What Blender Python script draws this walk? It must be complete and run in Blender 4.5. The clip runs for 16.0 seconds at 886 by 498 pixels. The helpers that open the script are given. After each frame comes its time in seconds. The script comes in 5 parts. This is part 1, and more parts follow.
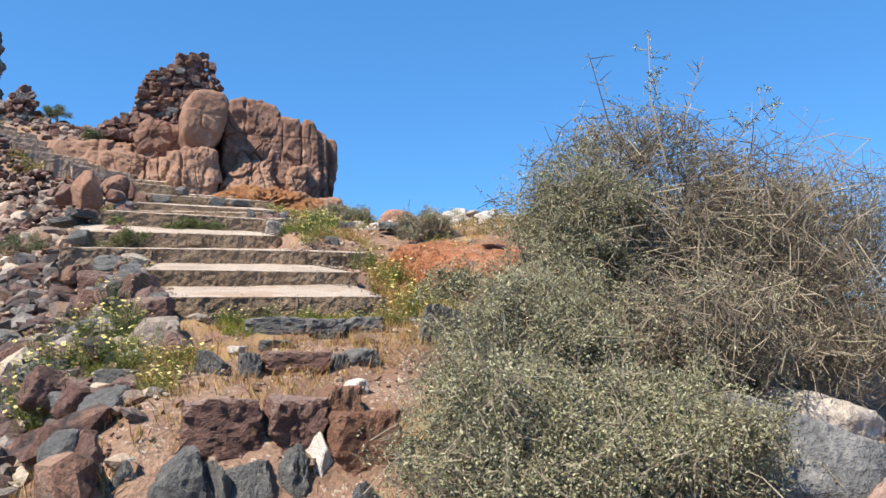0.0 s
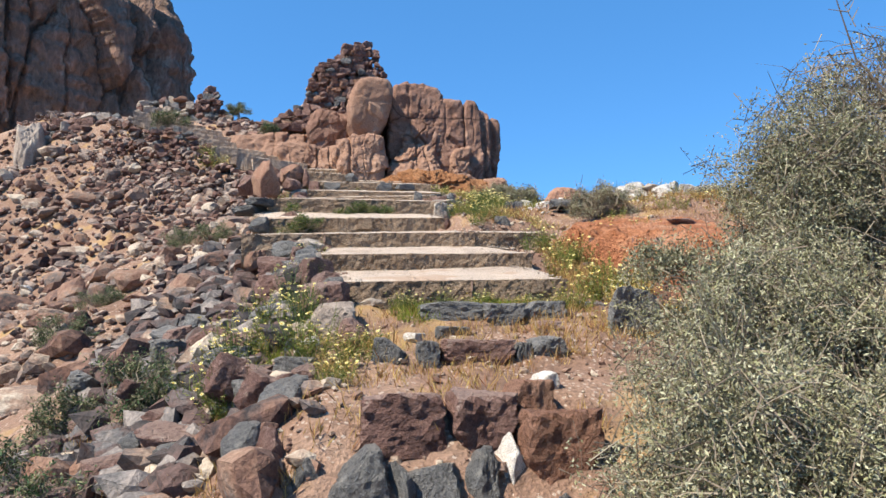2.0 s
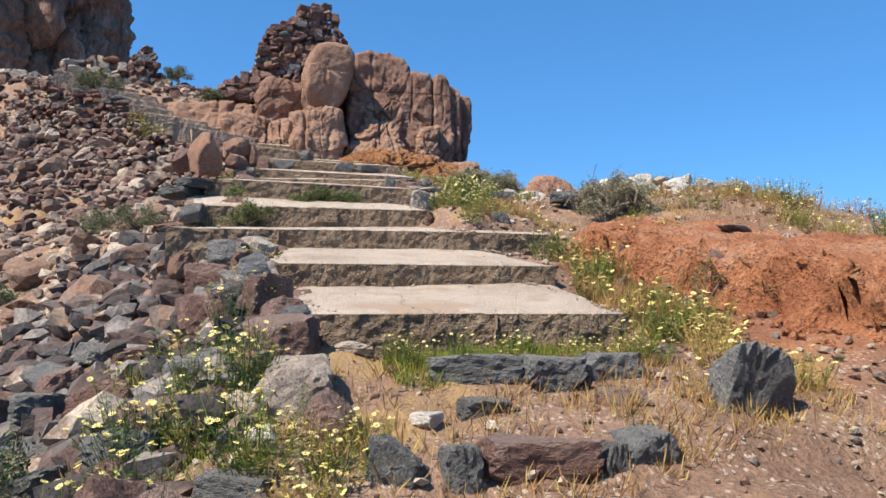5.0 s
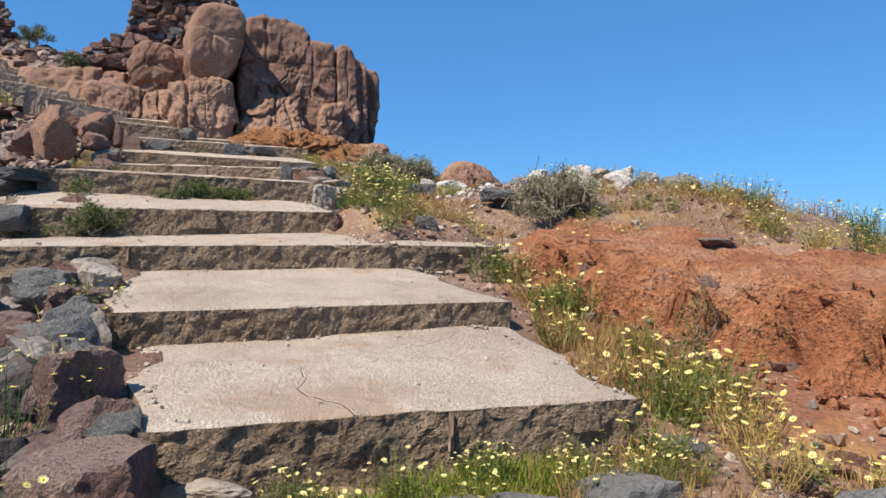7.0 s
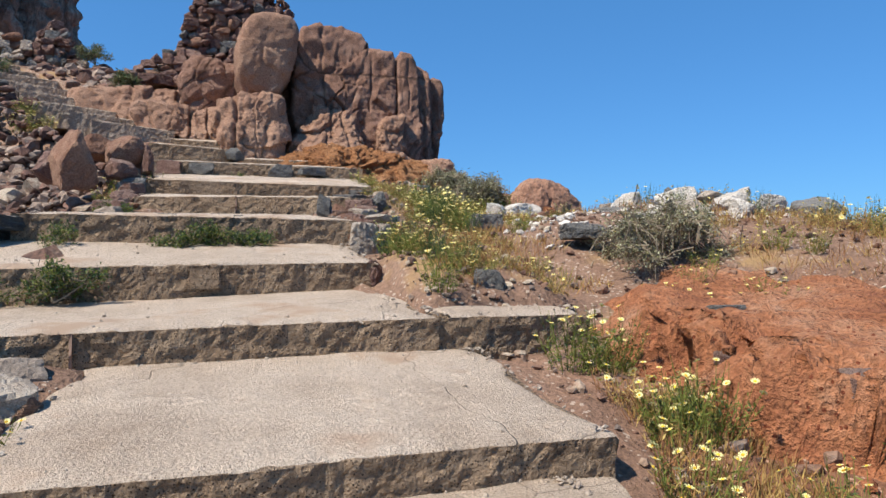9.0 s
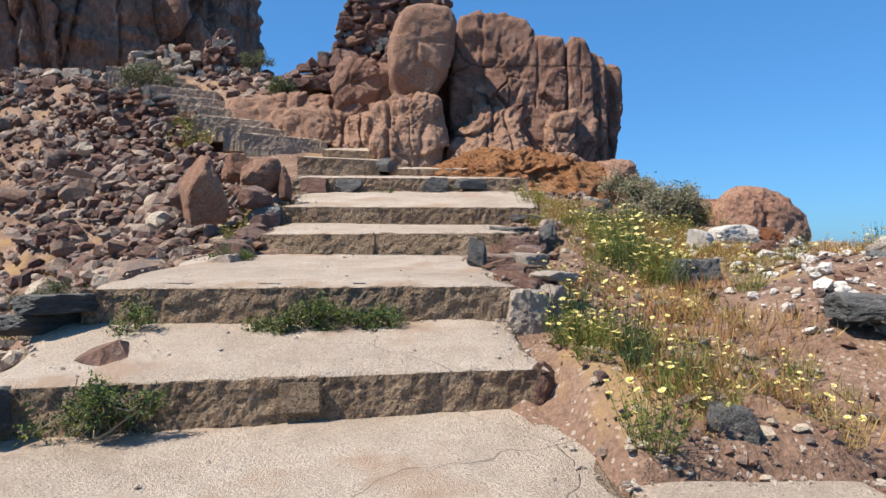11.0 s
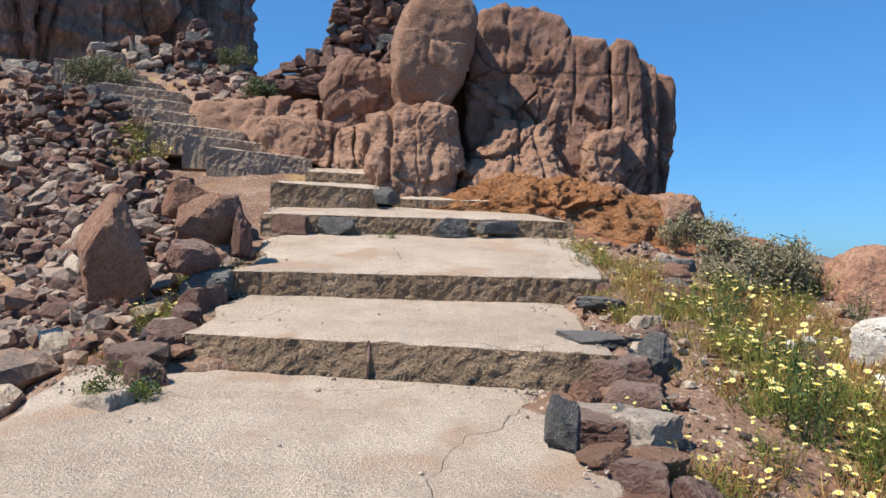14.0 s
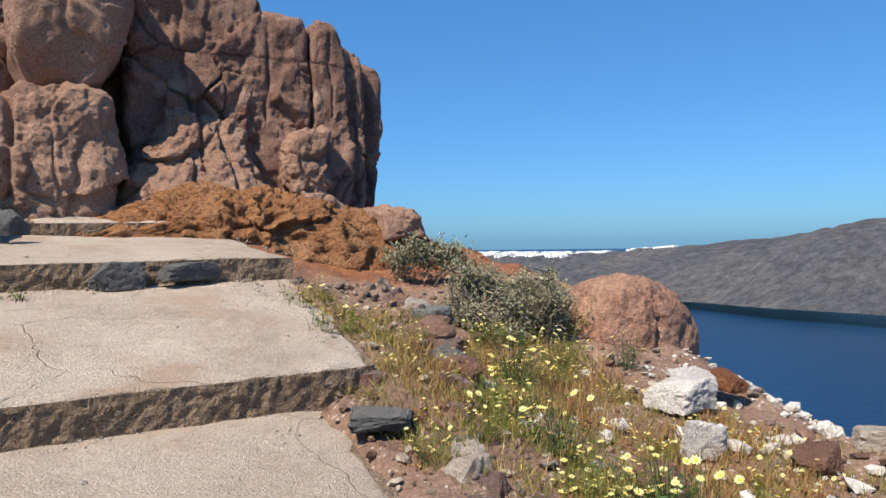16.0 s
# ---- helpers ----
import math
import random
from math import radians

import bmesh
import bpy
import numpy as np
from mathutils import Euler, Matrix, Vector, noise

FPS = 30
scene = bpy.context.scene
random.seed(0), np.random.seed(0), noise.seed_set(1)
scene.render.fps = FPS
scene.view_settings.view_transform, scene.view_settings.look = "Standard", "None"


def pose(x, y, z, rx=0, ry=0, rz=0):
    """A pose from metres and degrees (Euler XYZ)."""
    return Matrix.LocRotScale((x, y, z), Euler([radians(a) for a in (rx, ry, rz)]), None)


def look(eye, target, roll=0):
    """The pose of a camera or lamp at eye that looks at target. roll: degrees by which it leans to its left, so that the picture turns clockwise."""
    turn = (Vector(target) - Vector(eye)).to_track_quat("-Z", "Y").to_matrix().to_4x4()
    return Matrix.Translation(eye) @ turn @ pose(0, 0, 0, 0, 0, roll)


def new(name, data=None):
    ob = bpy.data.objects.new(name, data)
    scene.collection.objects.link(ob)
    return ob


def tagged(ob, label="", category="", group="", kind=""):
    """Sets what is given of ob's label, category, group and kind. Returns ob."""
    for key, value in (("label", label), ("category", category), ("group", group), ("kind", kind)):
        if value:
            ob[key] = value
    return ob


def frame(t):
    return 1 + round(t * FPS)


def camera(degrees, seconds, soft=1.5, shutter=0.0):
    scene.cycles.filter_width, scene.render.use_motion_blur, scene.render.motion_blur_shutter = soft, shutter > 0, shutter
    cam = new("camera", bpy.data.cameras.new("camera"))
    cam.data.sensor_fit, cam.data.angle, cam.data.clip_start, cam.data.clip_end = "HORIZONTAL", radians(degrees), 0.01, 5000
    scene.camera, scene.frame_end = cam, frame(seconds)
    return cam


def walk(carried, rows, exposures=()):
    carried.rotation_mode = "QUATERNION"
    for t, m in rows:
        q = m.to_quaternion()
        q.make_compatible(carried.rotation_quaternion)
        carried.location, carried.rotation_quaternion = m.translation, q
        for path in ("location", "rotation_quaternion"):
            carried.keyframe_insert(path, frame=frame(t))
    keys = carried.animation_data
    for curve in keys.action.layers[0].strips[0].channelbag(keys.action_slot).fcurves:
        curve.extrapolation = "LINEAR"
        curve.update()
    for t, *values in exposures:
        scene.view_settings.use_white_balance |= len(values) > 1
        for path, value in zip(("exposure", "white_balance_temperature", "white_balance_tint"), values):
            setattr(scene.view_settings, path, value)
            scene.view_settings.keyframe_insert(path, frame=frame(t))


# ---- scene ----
cam = camera(63.8, 16.0)
PATH = [
    (0, (-1.869, -7.87, -0.835), (-1.029, -6.066, -0.627), -0.3),
    (0.5, (-1.901, -7.905, -0.858), (-1.292, -6.009, -0.674), -0.2),
    (1, (-1.913, -7.921, -0.862), (-1.428, -5.988, -0.7), -0.4),
    (1.5, (-1.894, -7.705, -0.856), (-1.463, -5.758, -0.7), -0.5),
    (2, (-1.848, -7.417, -0.812), (-1.433, -5.466, -0.652), -0.5),
    (2.5, (-1.719, -7.131, -0.78), (-1.318, -5.178, -0.622), -0.5),
    (3, (-1.664, -6.757, -0.735), (-1.29, -4.798, -0.584), -0.3),
    (3.2, (-1.647, -6.628, -0.697), (-1.283, -4.667, -0.547), -0.0),
    (5.3, (-1.849, -5.542, -0.401), (-1.223, -3.644, -0.305), 0.7),
    (5.5, (-1.835, -5.373, -0.333), (-1.162, -3.491, -0.245), 0.5),
    (6, (-1.823, -5.003, -0.296), (-1.057, -3.157, -0.224), 0.4),
    (6.5, (-1.675, -4.699, -0.245), (-0.862, -2.873, -0.187), 0.5),
    (7, (-1.541, -4.469, -0.151), (-0.722, -2.645, -0.105), 0.5),
    (7.5, (-1.485, -4.139, -0.057), (-0.692, -2.303, -0.013), 0.5),
    (8, (-1.322, -3.846, 0.039), (-0.567, -1.995, 0.092), 0.4),
    (8.5, (-1.133, -3.591, 0.18), (-0.427, -1.721, 0.241), 0.2),
    (9, (-0.985, -3.298, 0.206), (-0.358, -1.399, 0.269), 0.1),
    (9.5, (-0.762, -2.925, 0.329), (-0.253, -0.992, 0.373), 0.2),
    (10, (-0.708, -2.587, 0.365), (-0.345, -0.62, 0.387), 0.4),
    (10.2, (-0.74, -2.416, 0.439), (-0.432, -0.44, 0.453), 0.5),
    (12.3, (-0.475, -1.207, 0.96), (-0.376, 0.791, 0.986), -0.5),
    (12.5, (-0.463, -1.042, 0.978), (-0.368, 0.955, 1.004), -0.3),
    (13, (-0.488, -0.65, 1.143), (-0.402, 1.348, 1.173), 0.5),
    (13.5, (-0.682, -0.22, 1.206), (-0.578, 1.777, 1.241), 1.2),
    (14, (-0.726, 0.244, 1.292), (-0.537, 2.235, 1.321), 1.6),
    (14.5, (-0.73, 0.664, 1.421), (-0.276, 2.612, 1.434), 1.5),
    (15, (-0.741, 1.069, 1.478), (0.054, 2.904, 1.473), 1.3),
    (15.5, (-0.601, 1.466, 1.67), (0.488, 3.144, 1.666), 0.9),
    (16, (-0.693, 1.823, 1.769), (0.371, 3.517, 1.749), -0.6),
]
walk(cam, [(t, look(eye, target, roll)) for t, eye, target, roll in PATH], [(0, 0.84), (3, 0.86), (5.5, 0.62), (9, 0.48), (12.5, 0.6), (14.5, 0.53), (16, 0.44)])

# ---- world, sun, exposure ----
TO_SUN = Vector((-0.70, -0.26, 1.0)).normalized()
SUN_ELEV = math.asin(TO_SUN.z)
SUN_ROT = math.atan2(TO_SUN.x, TO_SUN.y)
world = bpy.data.worlds.new("World")
scene.world = world
world.use_nodes = True
wn = world.node_tree.nodes
sky = wn.new("ShaderNodeTexSky")
sky.sky_type = "NISHITA"
sky.sun_disc = False
sky.sun_elevation = SUN_ELEV
sky.sun_rotation = SUN_ROT
sky.altitude = 0
sky.air_density = 1.0
sky.dust_density = 0.6
sky.ozone_density = 1.5
deep = wn.new("ShaderNodeMix")
deep.data_type, deep.blend_type = "RGBA", "MULTIPLY"
deep.inputs[0].default_value = 1.0
deep.inputs[7].default_value = (0.34, 0.62, 1.0, 1)
clear = wn.new("ShaderNodeMix")
clear.data_type, clear.blend_type = "RGBA", "ADD"
clear.inputs[0].default_value = 1.0
clear.inputs[7].default_value = (0.24, 1.06, 2.05, 1)
world.node_tree.links.new(deep.outputs[2], clear.inputs[6])
world.node_tree.links.new(sky.outputs[0], deep.inputs[6])
wn["Background"].inputs["Strength"].default_value = 0.079
world.node_tree.links.new(clear.outputs[2], wn["Background"].inputs["Color"])
sun_data = bpy.data.lights.new("sun", "SUN")
sun_data.energy = 5.0
sun_data.angle = radians(0.53)
sun_data.color = (1.0, 0.915, 0.79)
sun = new("sun", sun_data)
sun.matrix_world = look((0, 0, 30), Vector((0, 0, 30)) - TO_SUN)


# ---- materials ----
def make_mat(name, colors, scale=1.5, rough=0.9, bump=0.4, fine=22.0, speckle=None, island=0.0, per_object=0.0,
             crack=0.0, grime=None, stretch=(1, 1, 1), spec=0.25, world_space=False, dist=0.03, gain=1.0, crack_dark=0.45, crack_wide=0.03, dust_and_light=None):
    """A weathered mineral surface: a colour ramp over broad noise, grain, speckles, pits and optional cracks."""
    m = bpy.data.materials.new(name)
    m.use_nodes = True
    nt = m.node_tree
    n, link = nt.nodes, nt.links.new
    b = n["Principled BSDF"]
    b.inputs["Roughness"].default_value = rough
    b.inputs["Specular IOR Level"].default_value = spec
    if world_space:
        vec = n.new("ShaderNodeNewGeometry").outputs["Position"]
    else:
        vec = n.new("ShaderNodeTexCoord").outputs["Object"]
    mp = n.new("ShaderNodeMapping")
    mp.inputs["Scale"].default_value = stretch
    link(vec, mp.inputs["Vector"])
    vec = mp.outputs["Vector"]

    def tex(s, detail=6, r=0.6):
        t = n.new("ShaderNodeTexNoise")
        t.inputs["Scale"].default_value = s
        t.inputs["Detail"].default_value = detail
        t.inputs["Roughness"].default_value = r
        link(vec, t.inputs["Vector"])
        return t.outputs["Fac"]

    broad, mid, grain = tex(scale, 5, 0.62), tex(scale * 5, 5, 0.65), tex(fine, 4, 0.7)
    add = n.new("ShaderNodeMath")
    add.operation = "MULTIPLY_ADD"
    link(mid, add.inputs[0])
    add.inputs[1].default_value = 0.45
    link(broad, add.inputs[2])
    fac = add.outputs[0]
    if island or per_object:
        if island:
            rnd = n.new("ShaderNodeNewGeometry").outputs["Random Per Island"]
        else:
            rnd = n.new("ShaderNodeObjectInfo").outputs["Random"]
        mix = n.new("ShaderNodeMath")
        mix.operation = "MULTIPLY_ADD"
        link(rnd, mix.inputs[0])
        mix.inputs[1].default_value = island or per_object
        link(fac, mix.inputs[2])
        sub = n.new("ShaderNodeMath")
        sub.operation = "SUBTRACT"
        link(mix.outputs[0], sub.inputs[0])
        sub.inputs[1].default_value = (island or per_object) * 0.5
        fac = sub.outputs[0]
    ramp = n.new("ShaderNodeValToRGB")
    e = ramp.color_ramp.elements
    lo, hi = 0.48, 0.98
    if island or per_object:
        lo, hi = 0.3, 1.15
        hi = min(hi, 1.0)
    while len(e) < len(colors):
        e.new(0.5)
    for i, c in enumerate(colors):
        e[i].position = lo + (hi - lo) * i / max(1, len(colors) - 1)
        e[i].color = (c[0] * gain, c[1] * gain, c[2] * gain, 1)
    link(fac, ramp.inputs["Fac"])
    col = ramp.outputs["Color"]
    gr = n.new("ShaderNodeMapRange")
    link(grain, gr.inputs["Value"])
    gr.inputs["From Min"].default_value, gr.inputs["From Max"].default_value = 0.3, 0.7
    gr.inputs["To Min"].default_value, gr.inputs["To Max"].default_value = 0.58, 1.3
    mul = n.new("ShaderNodeMix")
    mul.data_type, mul.blend_type = "RGBA", "MULTIPLY"
    mul.inputs[0].default_value = 1.0
    link(col, mul.inputs[6])
    link(gr.outputs[0], mul.inputs[7])
    col = mul.outputs[2]
    height = grain
    if speckle:
        v = n.new("ShaderNodeTexVoronoi")
        v.inputs["Scale"].default_value = speckle[0]
        link(vec, v.inputs["Vector"])
        lt = n.new("ShaderNodeMath")
        lt.operation = "LESS_THAN"
        link(v.outputs["Distance"], lt.inputs[0])
        lt.inputs[1].default_value = speckle[1]
        gate = n.new("ShaderNodeMath")
        gate.operation = "GREATER_THAN"
        link(mid, gate.inputs[0])
        gate.inputs[1].default_value = 0.5
        both = n.new("ShaderNodeMath")
        both.operation = "MULTIPLY"
        link(lt.outputs[0], both.inputs[0])
        link(gate.outputs[0], both.inputs[1])
        sm = n.new("ShaderNodeMix")
        sm.data_type = "RGBA"
        link(both.outputs[0], sm.inputs[0])
        link(col, sm.inputs[6])
        sm.inputs[7].default_value = (*speckle[2], 1)
        col = sm.outputs[2]
    if grime:
        g = tex(grime[0], 4, 0.6)
        gm = n.new("ShaderNodeMapRange")
        link(g, gm.inputs["Value"])
        gm.inputs["From Min"].default_value, gm.inputs["From Max"].default_value = grime[1], grime[1] + 0.09
        sm = n.new("ShaderNodeMix")
        sm.data_type = "RGBA"
        link(gm.outputs[0], sm.inputs[0])
        link(col, sm.inputs[6])
        sm.inputs[7].default_value = (*grime[2], 1)
        col = sm.outputs[2]
    # Dust and light on upward faces, both put into the colour.
    if dust_and_light:
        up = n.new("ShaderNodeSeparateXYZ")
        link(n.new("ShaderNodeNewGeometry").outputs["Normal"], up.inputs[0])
        top_facing = n.new("ShaderNodeMath")
        top_facing.operation = "MULTIPLY_ADD"
        link(mid, top_facing.inputs[0])
        top_facing.inputs[1].default_value = 0.8
        link(up.outputs[2], top_facing.inputs[2])
        top_blend = n.new("ShaderNodeMapRange")
        link(top_facing.outputs[0], top_blend.inputs["Value"])
        top_blend.inputs["From Min"].default_value, top_blend.inputs["From Max"].default_value = 0.95, 1.45
        top_blend.inputs["To Max"].default_value = dust_and_light[1]
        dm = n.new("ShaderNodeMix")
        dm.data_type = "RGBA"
        link(top_blend.outputs[0], dm.inputs[0])
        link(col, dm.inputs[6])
        dm.inputs[7].default_value = (*dust_and_light[0], 1)
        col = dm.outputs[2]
    hsum = n.new("ShaderNodeMath")
    hsum.operation = "MULTIPLY_ADD"
    link(mid, hsum.inputs[0])
    hsum.inputs[1].default_value = 1.6
    link(height, hsum.inputs[2])
    height = hsum.outputs[0]
    if crack:
        v = n.new("ShaderNodeTexVoronoi")
        v.feature = "DISTANCE_TO_EDGE"
        v.inputs["Scale"].default_value = crack
        dv = n.new("ShaderNodeVectorMath")
        dv.operation = "ADD"
        wob = n.new("ShaderNodeTexNoise")
        wob.inputs["Scale"].default_value = crack * 1.6
        wob.inputs["Detail"].default_value = 4
        link(vec, wob.inputs["Vector"])
        link(vec, dv.inputs[0])
        link(wob.outputs["Color"], dv.inputs[1])
        link(dv.outputs[0], v.inputs["Vector"])
        cr = n.new("ShaderNodeMapRange")
        link(v.outputs["Distance"], cr.inputs["Value"])
        cr.inputs["From Max"].default_value = crack_wide
        dk = n.new("ShaderNodeMapRange")
        link(cr.outputs[0], dk.inputs["Value"])
        dk.inputs["To Min"].default_value = crack_dark
        cm = n.new("ShaderNodeMix")
        cm.data_type, cm.blend_type = "RGBA", "MULTIPLY"
        cm.inputs[0].default_value = 1.0
        link(col, cm.inputs[6])
        link(dk.outputs[0], cm.inputs[7])
        col = cm.outputs[2]
        hc = n.new("ShaderNodeMath")
        hc.operation = "MULTIPLY_ADD"
        link(cr.outputs[0], hc.inputs[0])
        hc.inputs[1].default_value = 0.5
        link(height, hc.inputs[2])
        height = hc.outputs[0]
    bp = n.new("ShaderNodeBump")
    bp.inputs["Strength"].default_value = bump
    bp.inputs["Distance"].default_value = dist
    link(height, bp.inputs["Height"])
    link(bp.outputs["Normal"], b.inputs["Normal"])
    link(col, b.inputs["Base Color"])
    return m


def plain_mat(name, color, rough=0.7, var=0.25, scale=8.0, per_object=0.0, translucent=0.0):
    m = bpy.data.materials.new(name)
    m.use_nodes = True
    nt = m.node_tree
    n, link = nt.nodes, nt.links.new
    b = n["Principled BSDF"]
    b.inputs["Roughness"].default_value = rough
    b.inputs["Specular IOR Level"].default_value = 0.3
    rnd = n.new("ShaderNodeNewGeometry").outputs["Random Per Island"]
    hsv = n.new("ShaderNodeHueSaturation")
    hsv.inputs["Color"].default_value = (*color, 1)
    mr = n.new("ShaderNodeMapRange")
    link(rnd, mr.inputs["Value"])
    mr.inputs["To Min"].default_value, mr.inputs["To Max"].default_value = 1 - var, 1 + var
    link(mr.outputs[0], hsv.inputs["Value"])
    mh = n.new("ShaderNodeMapRange")
    link(rnd, mh.inputs["Value"])
    mh.inputs["To Min"].default_value, mh.inputs["To Max"].default_value = 0.485, 0.515
    link(mh.outputs[0], hsv.inputs["Hue"])
    link(hsv.outputs[0], b.inputs["Base Color"])
    if translucent:
        tr = n.new("ShaderNodeBsdfTranslucent")
        link(hsv.outputs[0], tr.inputs["Color"])
        ms = n.new("ShaderNodeMixShader")
        ms.inputs[0].default_value = translucent
        link(b.outputs[0], ms.inputs[1])
        link(tr.outputs[0], ms.inputs[2])
        link(ms.outputs[0], n["Material Output"].inputs["Surface"])
    return m


# Darker than the treads: rough aggregate, plus shade put into the colour.
M_RISER = make_mat("rough_shaded_riser", [(0.27, 0.185, 0.12), (0.4, 0.285, 0.19), (0.52, 0.385, 0.265)], 2.2, 0.95, 1.0, 60,
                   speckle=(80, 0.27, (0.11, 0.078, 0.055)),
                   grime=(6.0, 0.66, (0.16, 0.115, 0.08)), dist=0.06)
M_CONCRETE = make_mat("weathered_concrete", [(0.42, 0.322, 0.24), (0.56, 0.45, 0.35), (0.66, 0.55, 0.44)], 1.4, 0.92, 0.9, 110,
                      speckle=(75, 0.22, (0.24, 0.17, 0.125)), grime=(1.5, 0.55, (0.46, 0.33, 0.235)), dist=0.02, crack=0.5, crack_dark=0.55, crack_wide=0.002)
# Upper risers paler than the lower ones, sunlit look put into the colour.
M_CURB = make_mat("sunlit_cast_riser", [(0.3, 0.22, 0.16), (0.42, 0.32, 0.24), (0.52, 0.41, 0.32)], 3.0, 0.93, 0.9, 60, speckle=(70, 0.25, (0.2, 0.14, 0.1)), dist=0.03)
M_RED = make_mat("red_tuff", [(0.17, 0.09, 0.063), (0.285, 0.163, 0.115), (0.385, 0.24, 0.175)], 0.9, 0.92, 0.9, 45, crack=0.7,
                 grime=(1.4, 0.6, (0.4, 0.25, 0.18)), dist=0.035)
M_PINK = make_mat("pale_red_tuff", [(0.26, 0.143, 0.095), (0.35, 0.21, 0.142), (0.43, 0.275, 0.19)], 1.0, 0.93, 0.9, 45,
                  speckle=(9, 0.12, (0.12, 0.06, 0.04)), dist=0.03)
M_ORANGE = make_mat("orange_scoria", [(0.26, 0.085, 0.04), (0.44, 0.18, 0.085), (0.54, 0.31, 0.19)], 1.6, 0.95, 1.0, 34,
                    speckle=(26, 0.22, (0.2, 0.055, 0.025)), dist=0.06)
M_OCHRE = make_mat("ochre_earth", [(0.25, 0.105, 0.045), (0.38, 0.175, 0.075), (0.45, 0.25, 0.13)], 1.7, 0.95, 1.0, 30,
                   speckle=(24, 0.25, (0.16, 0.06, 0.03)), dist=0.06)
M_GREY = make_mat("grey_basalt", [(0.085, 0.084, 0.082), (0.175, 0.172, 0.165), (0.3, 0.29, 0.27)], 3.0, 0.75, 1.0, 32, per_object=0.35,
                  grime=(5, 0.62, (0.36, 0.34, 0.29)), dust_and_light=((0.38, 0.34, 0.29), 0.5))
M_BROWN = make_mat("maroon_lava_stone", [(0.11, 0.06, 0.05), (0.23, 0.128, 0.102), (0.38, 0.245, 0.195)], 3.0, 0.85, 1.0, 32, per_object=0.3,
                   grime=(4, 0.64, (0.4, 0.31, 0.25)), dust_and_light=((0.46, 0.34, 0.27), 0.55))
M_TAN = make_mat("pale_lava_stone", [(0.22, 0.17, 0.135), (0.36, 0.29, 0.23), (0.5, 0.43, 0.35)], 3.0, 0.88, 0.6, 36, per_object=0.25)
M_ROSE = make_mat("rose_stone", [(0.2, 0.095, 0.058), (0.32, 0.17, 0.112), (0.42, 0.26, 0.175)], 2.5, 0.88, 1.0, 30, per_object=0.3)
M_WHITE = make_mat("white_tuff", [(0.42, 0.37, 0.31), (0.62, 0.56, 0.49), (0.78, 0.73, 0.65)], 4.0, 0.9, 0.6, 40, per_object=0.2,
                   speckle=(16, 0.2, (0.25, 0.2, 0.16)))
M_SCREE = make_mat("scree_stone", [(0.04, 0.034, 0.034), (0.12, 0.068, 0.052), (0.21, 0.115, 0.078), (0.26, 0.165, 0.115), (0.15, 0.125, 0.112), (0.3, 0.2, 0.14), (0.46, 0.38, 0.29)],
                   3.0, 0.88, 0.6, 40, island=0.75, dust_and_light=((0.36, 0.26, 0.19), 0.15))
M_DARKSCREE = make_mat("dark_rubble", [(0.035, 0.03, 0.03), (0.115, 0.066, 0.053), (0.21, 0.112, 0.082), (0.17, 0.138, 0.12), (0.36, 0.27, 0.21)],
                       3.0, 0.88, 0.6, 40, island=0.7, dust_and_light=((0.36, 0.26, 0.19), 0.15))
M_BASALT = make_mat("dark_basalt_rubble", [(0.03, 0.028, 0.028), (0.075, 0.058, 0.052), (0.13, 0.08, 0.066), (0.12, 0.112, 0.106), (0.26, 0.22, 0.19)],
                    3.0, 0.85, 0.6, 40, island=0.7)
M_CLIFF = make_mat("dark_lava_cliff", [(0.13, 0.092, 0.07), (0.21, 0.145, 0.108), (0.28, 0.17, 0.122), (0.42, 0.33, 0.26)], 0.3, 0.92, 0.8, 3.0,
                   stretch=(1, 1, 0.5), dist=0.25)
# Slope colours cooled towards blue-grey: distance haze put into the material.
M_ISLAND = make_mat("hazy_island_slope", [(0.07, 0.072, 0.078), (0.105, 0.103, 0.105), (0.15, 0.135, 0.125)], 0.012, 0.95, 0.8, 0.12, dist=8.0)
M_WALLWHITE = plain_mat("whitewash", (0.8, 0.8, 0.79), 0.8, 0.1)


def ground_material():
    """Gravelly slope soil: pinkish gravel, straw-coloured litter and orange earth in broad patches, with pebbles."""
    m = make_mat("slope_soil", [(0.17, 0.1, 0.068), (0.26, 0.16, 0.11), (0.36, 0.24, 0.168)], 0.9, 0.95, 0.9, 40,
                 speckle=(30, 0.3, (0.42, 0.33, 0.26)), grime=(1.3, 0.55, (0.36, 0.23, 0.11)), world_space=True, dist=0.03)
    nt = m.node_tree
    n, link = nt.nodes, nt.links.new
    b = n["Principled BSDF"]
    old = b.inputs["Base Color"].links[0].from_socket
    at = n.new("ShaderNodeAttribute")
    at.attribute_name = "earth"
    mix = n.new("ShaderNodeMix")
    mix.data_type = "RGBA"
    link(at.outputs["Fac"], mix.inputs[0])
    link(old, mix.inputs[6])
    tint = n.new("ShaderNodeMix")
    tint.data_type, tint.blend_type = "RGBA", "MULTIPLY"
    tint.inputs[0].default_value = 1.0
    link(old, tint.inputs[6])
    tint.inputs[7].default_value = (1.15, 0.74, 0.52, 1)
    link(tint.outputs[2], mix.inputs[7])
    link(mix.outputs[2], b.inputs["Base Color"])
    return m


M_GROUND = ground_material()


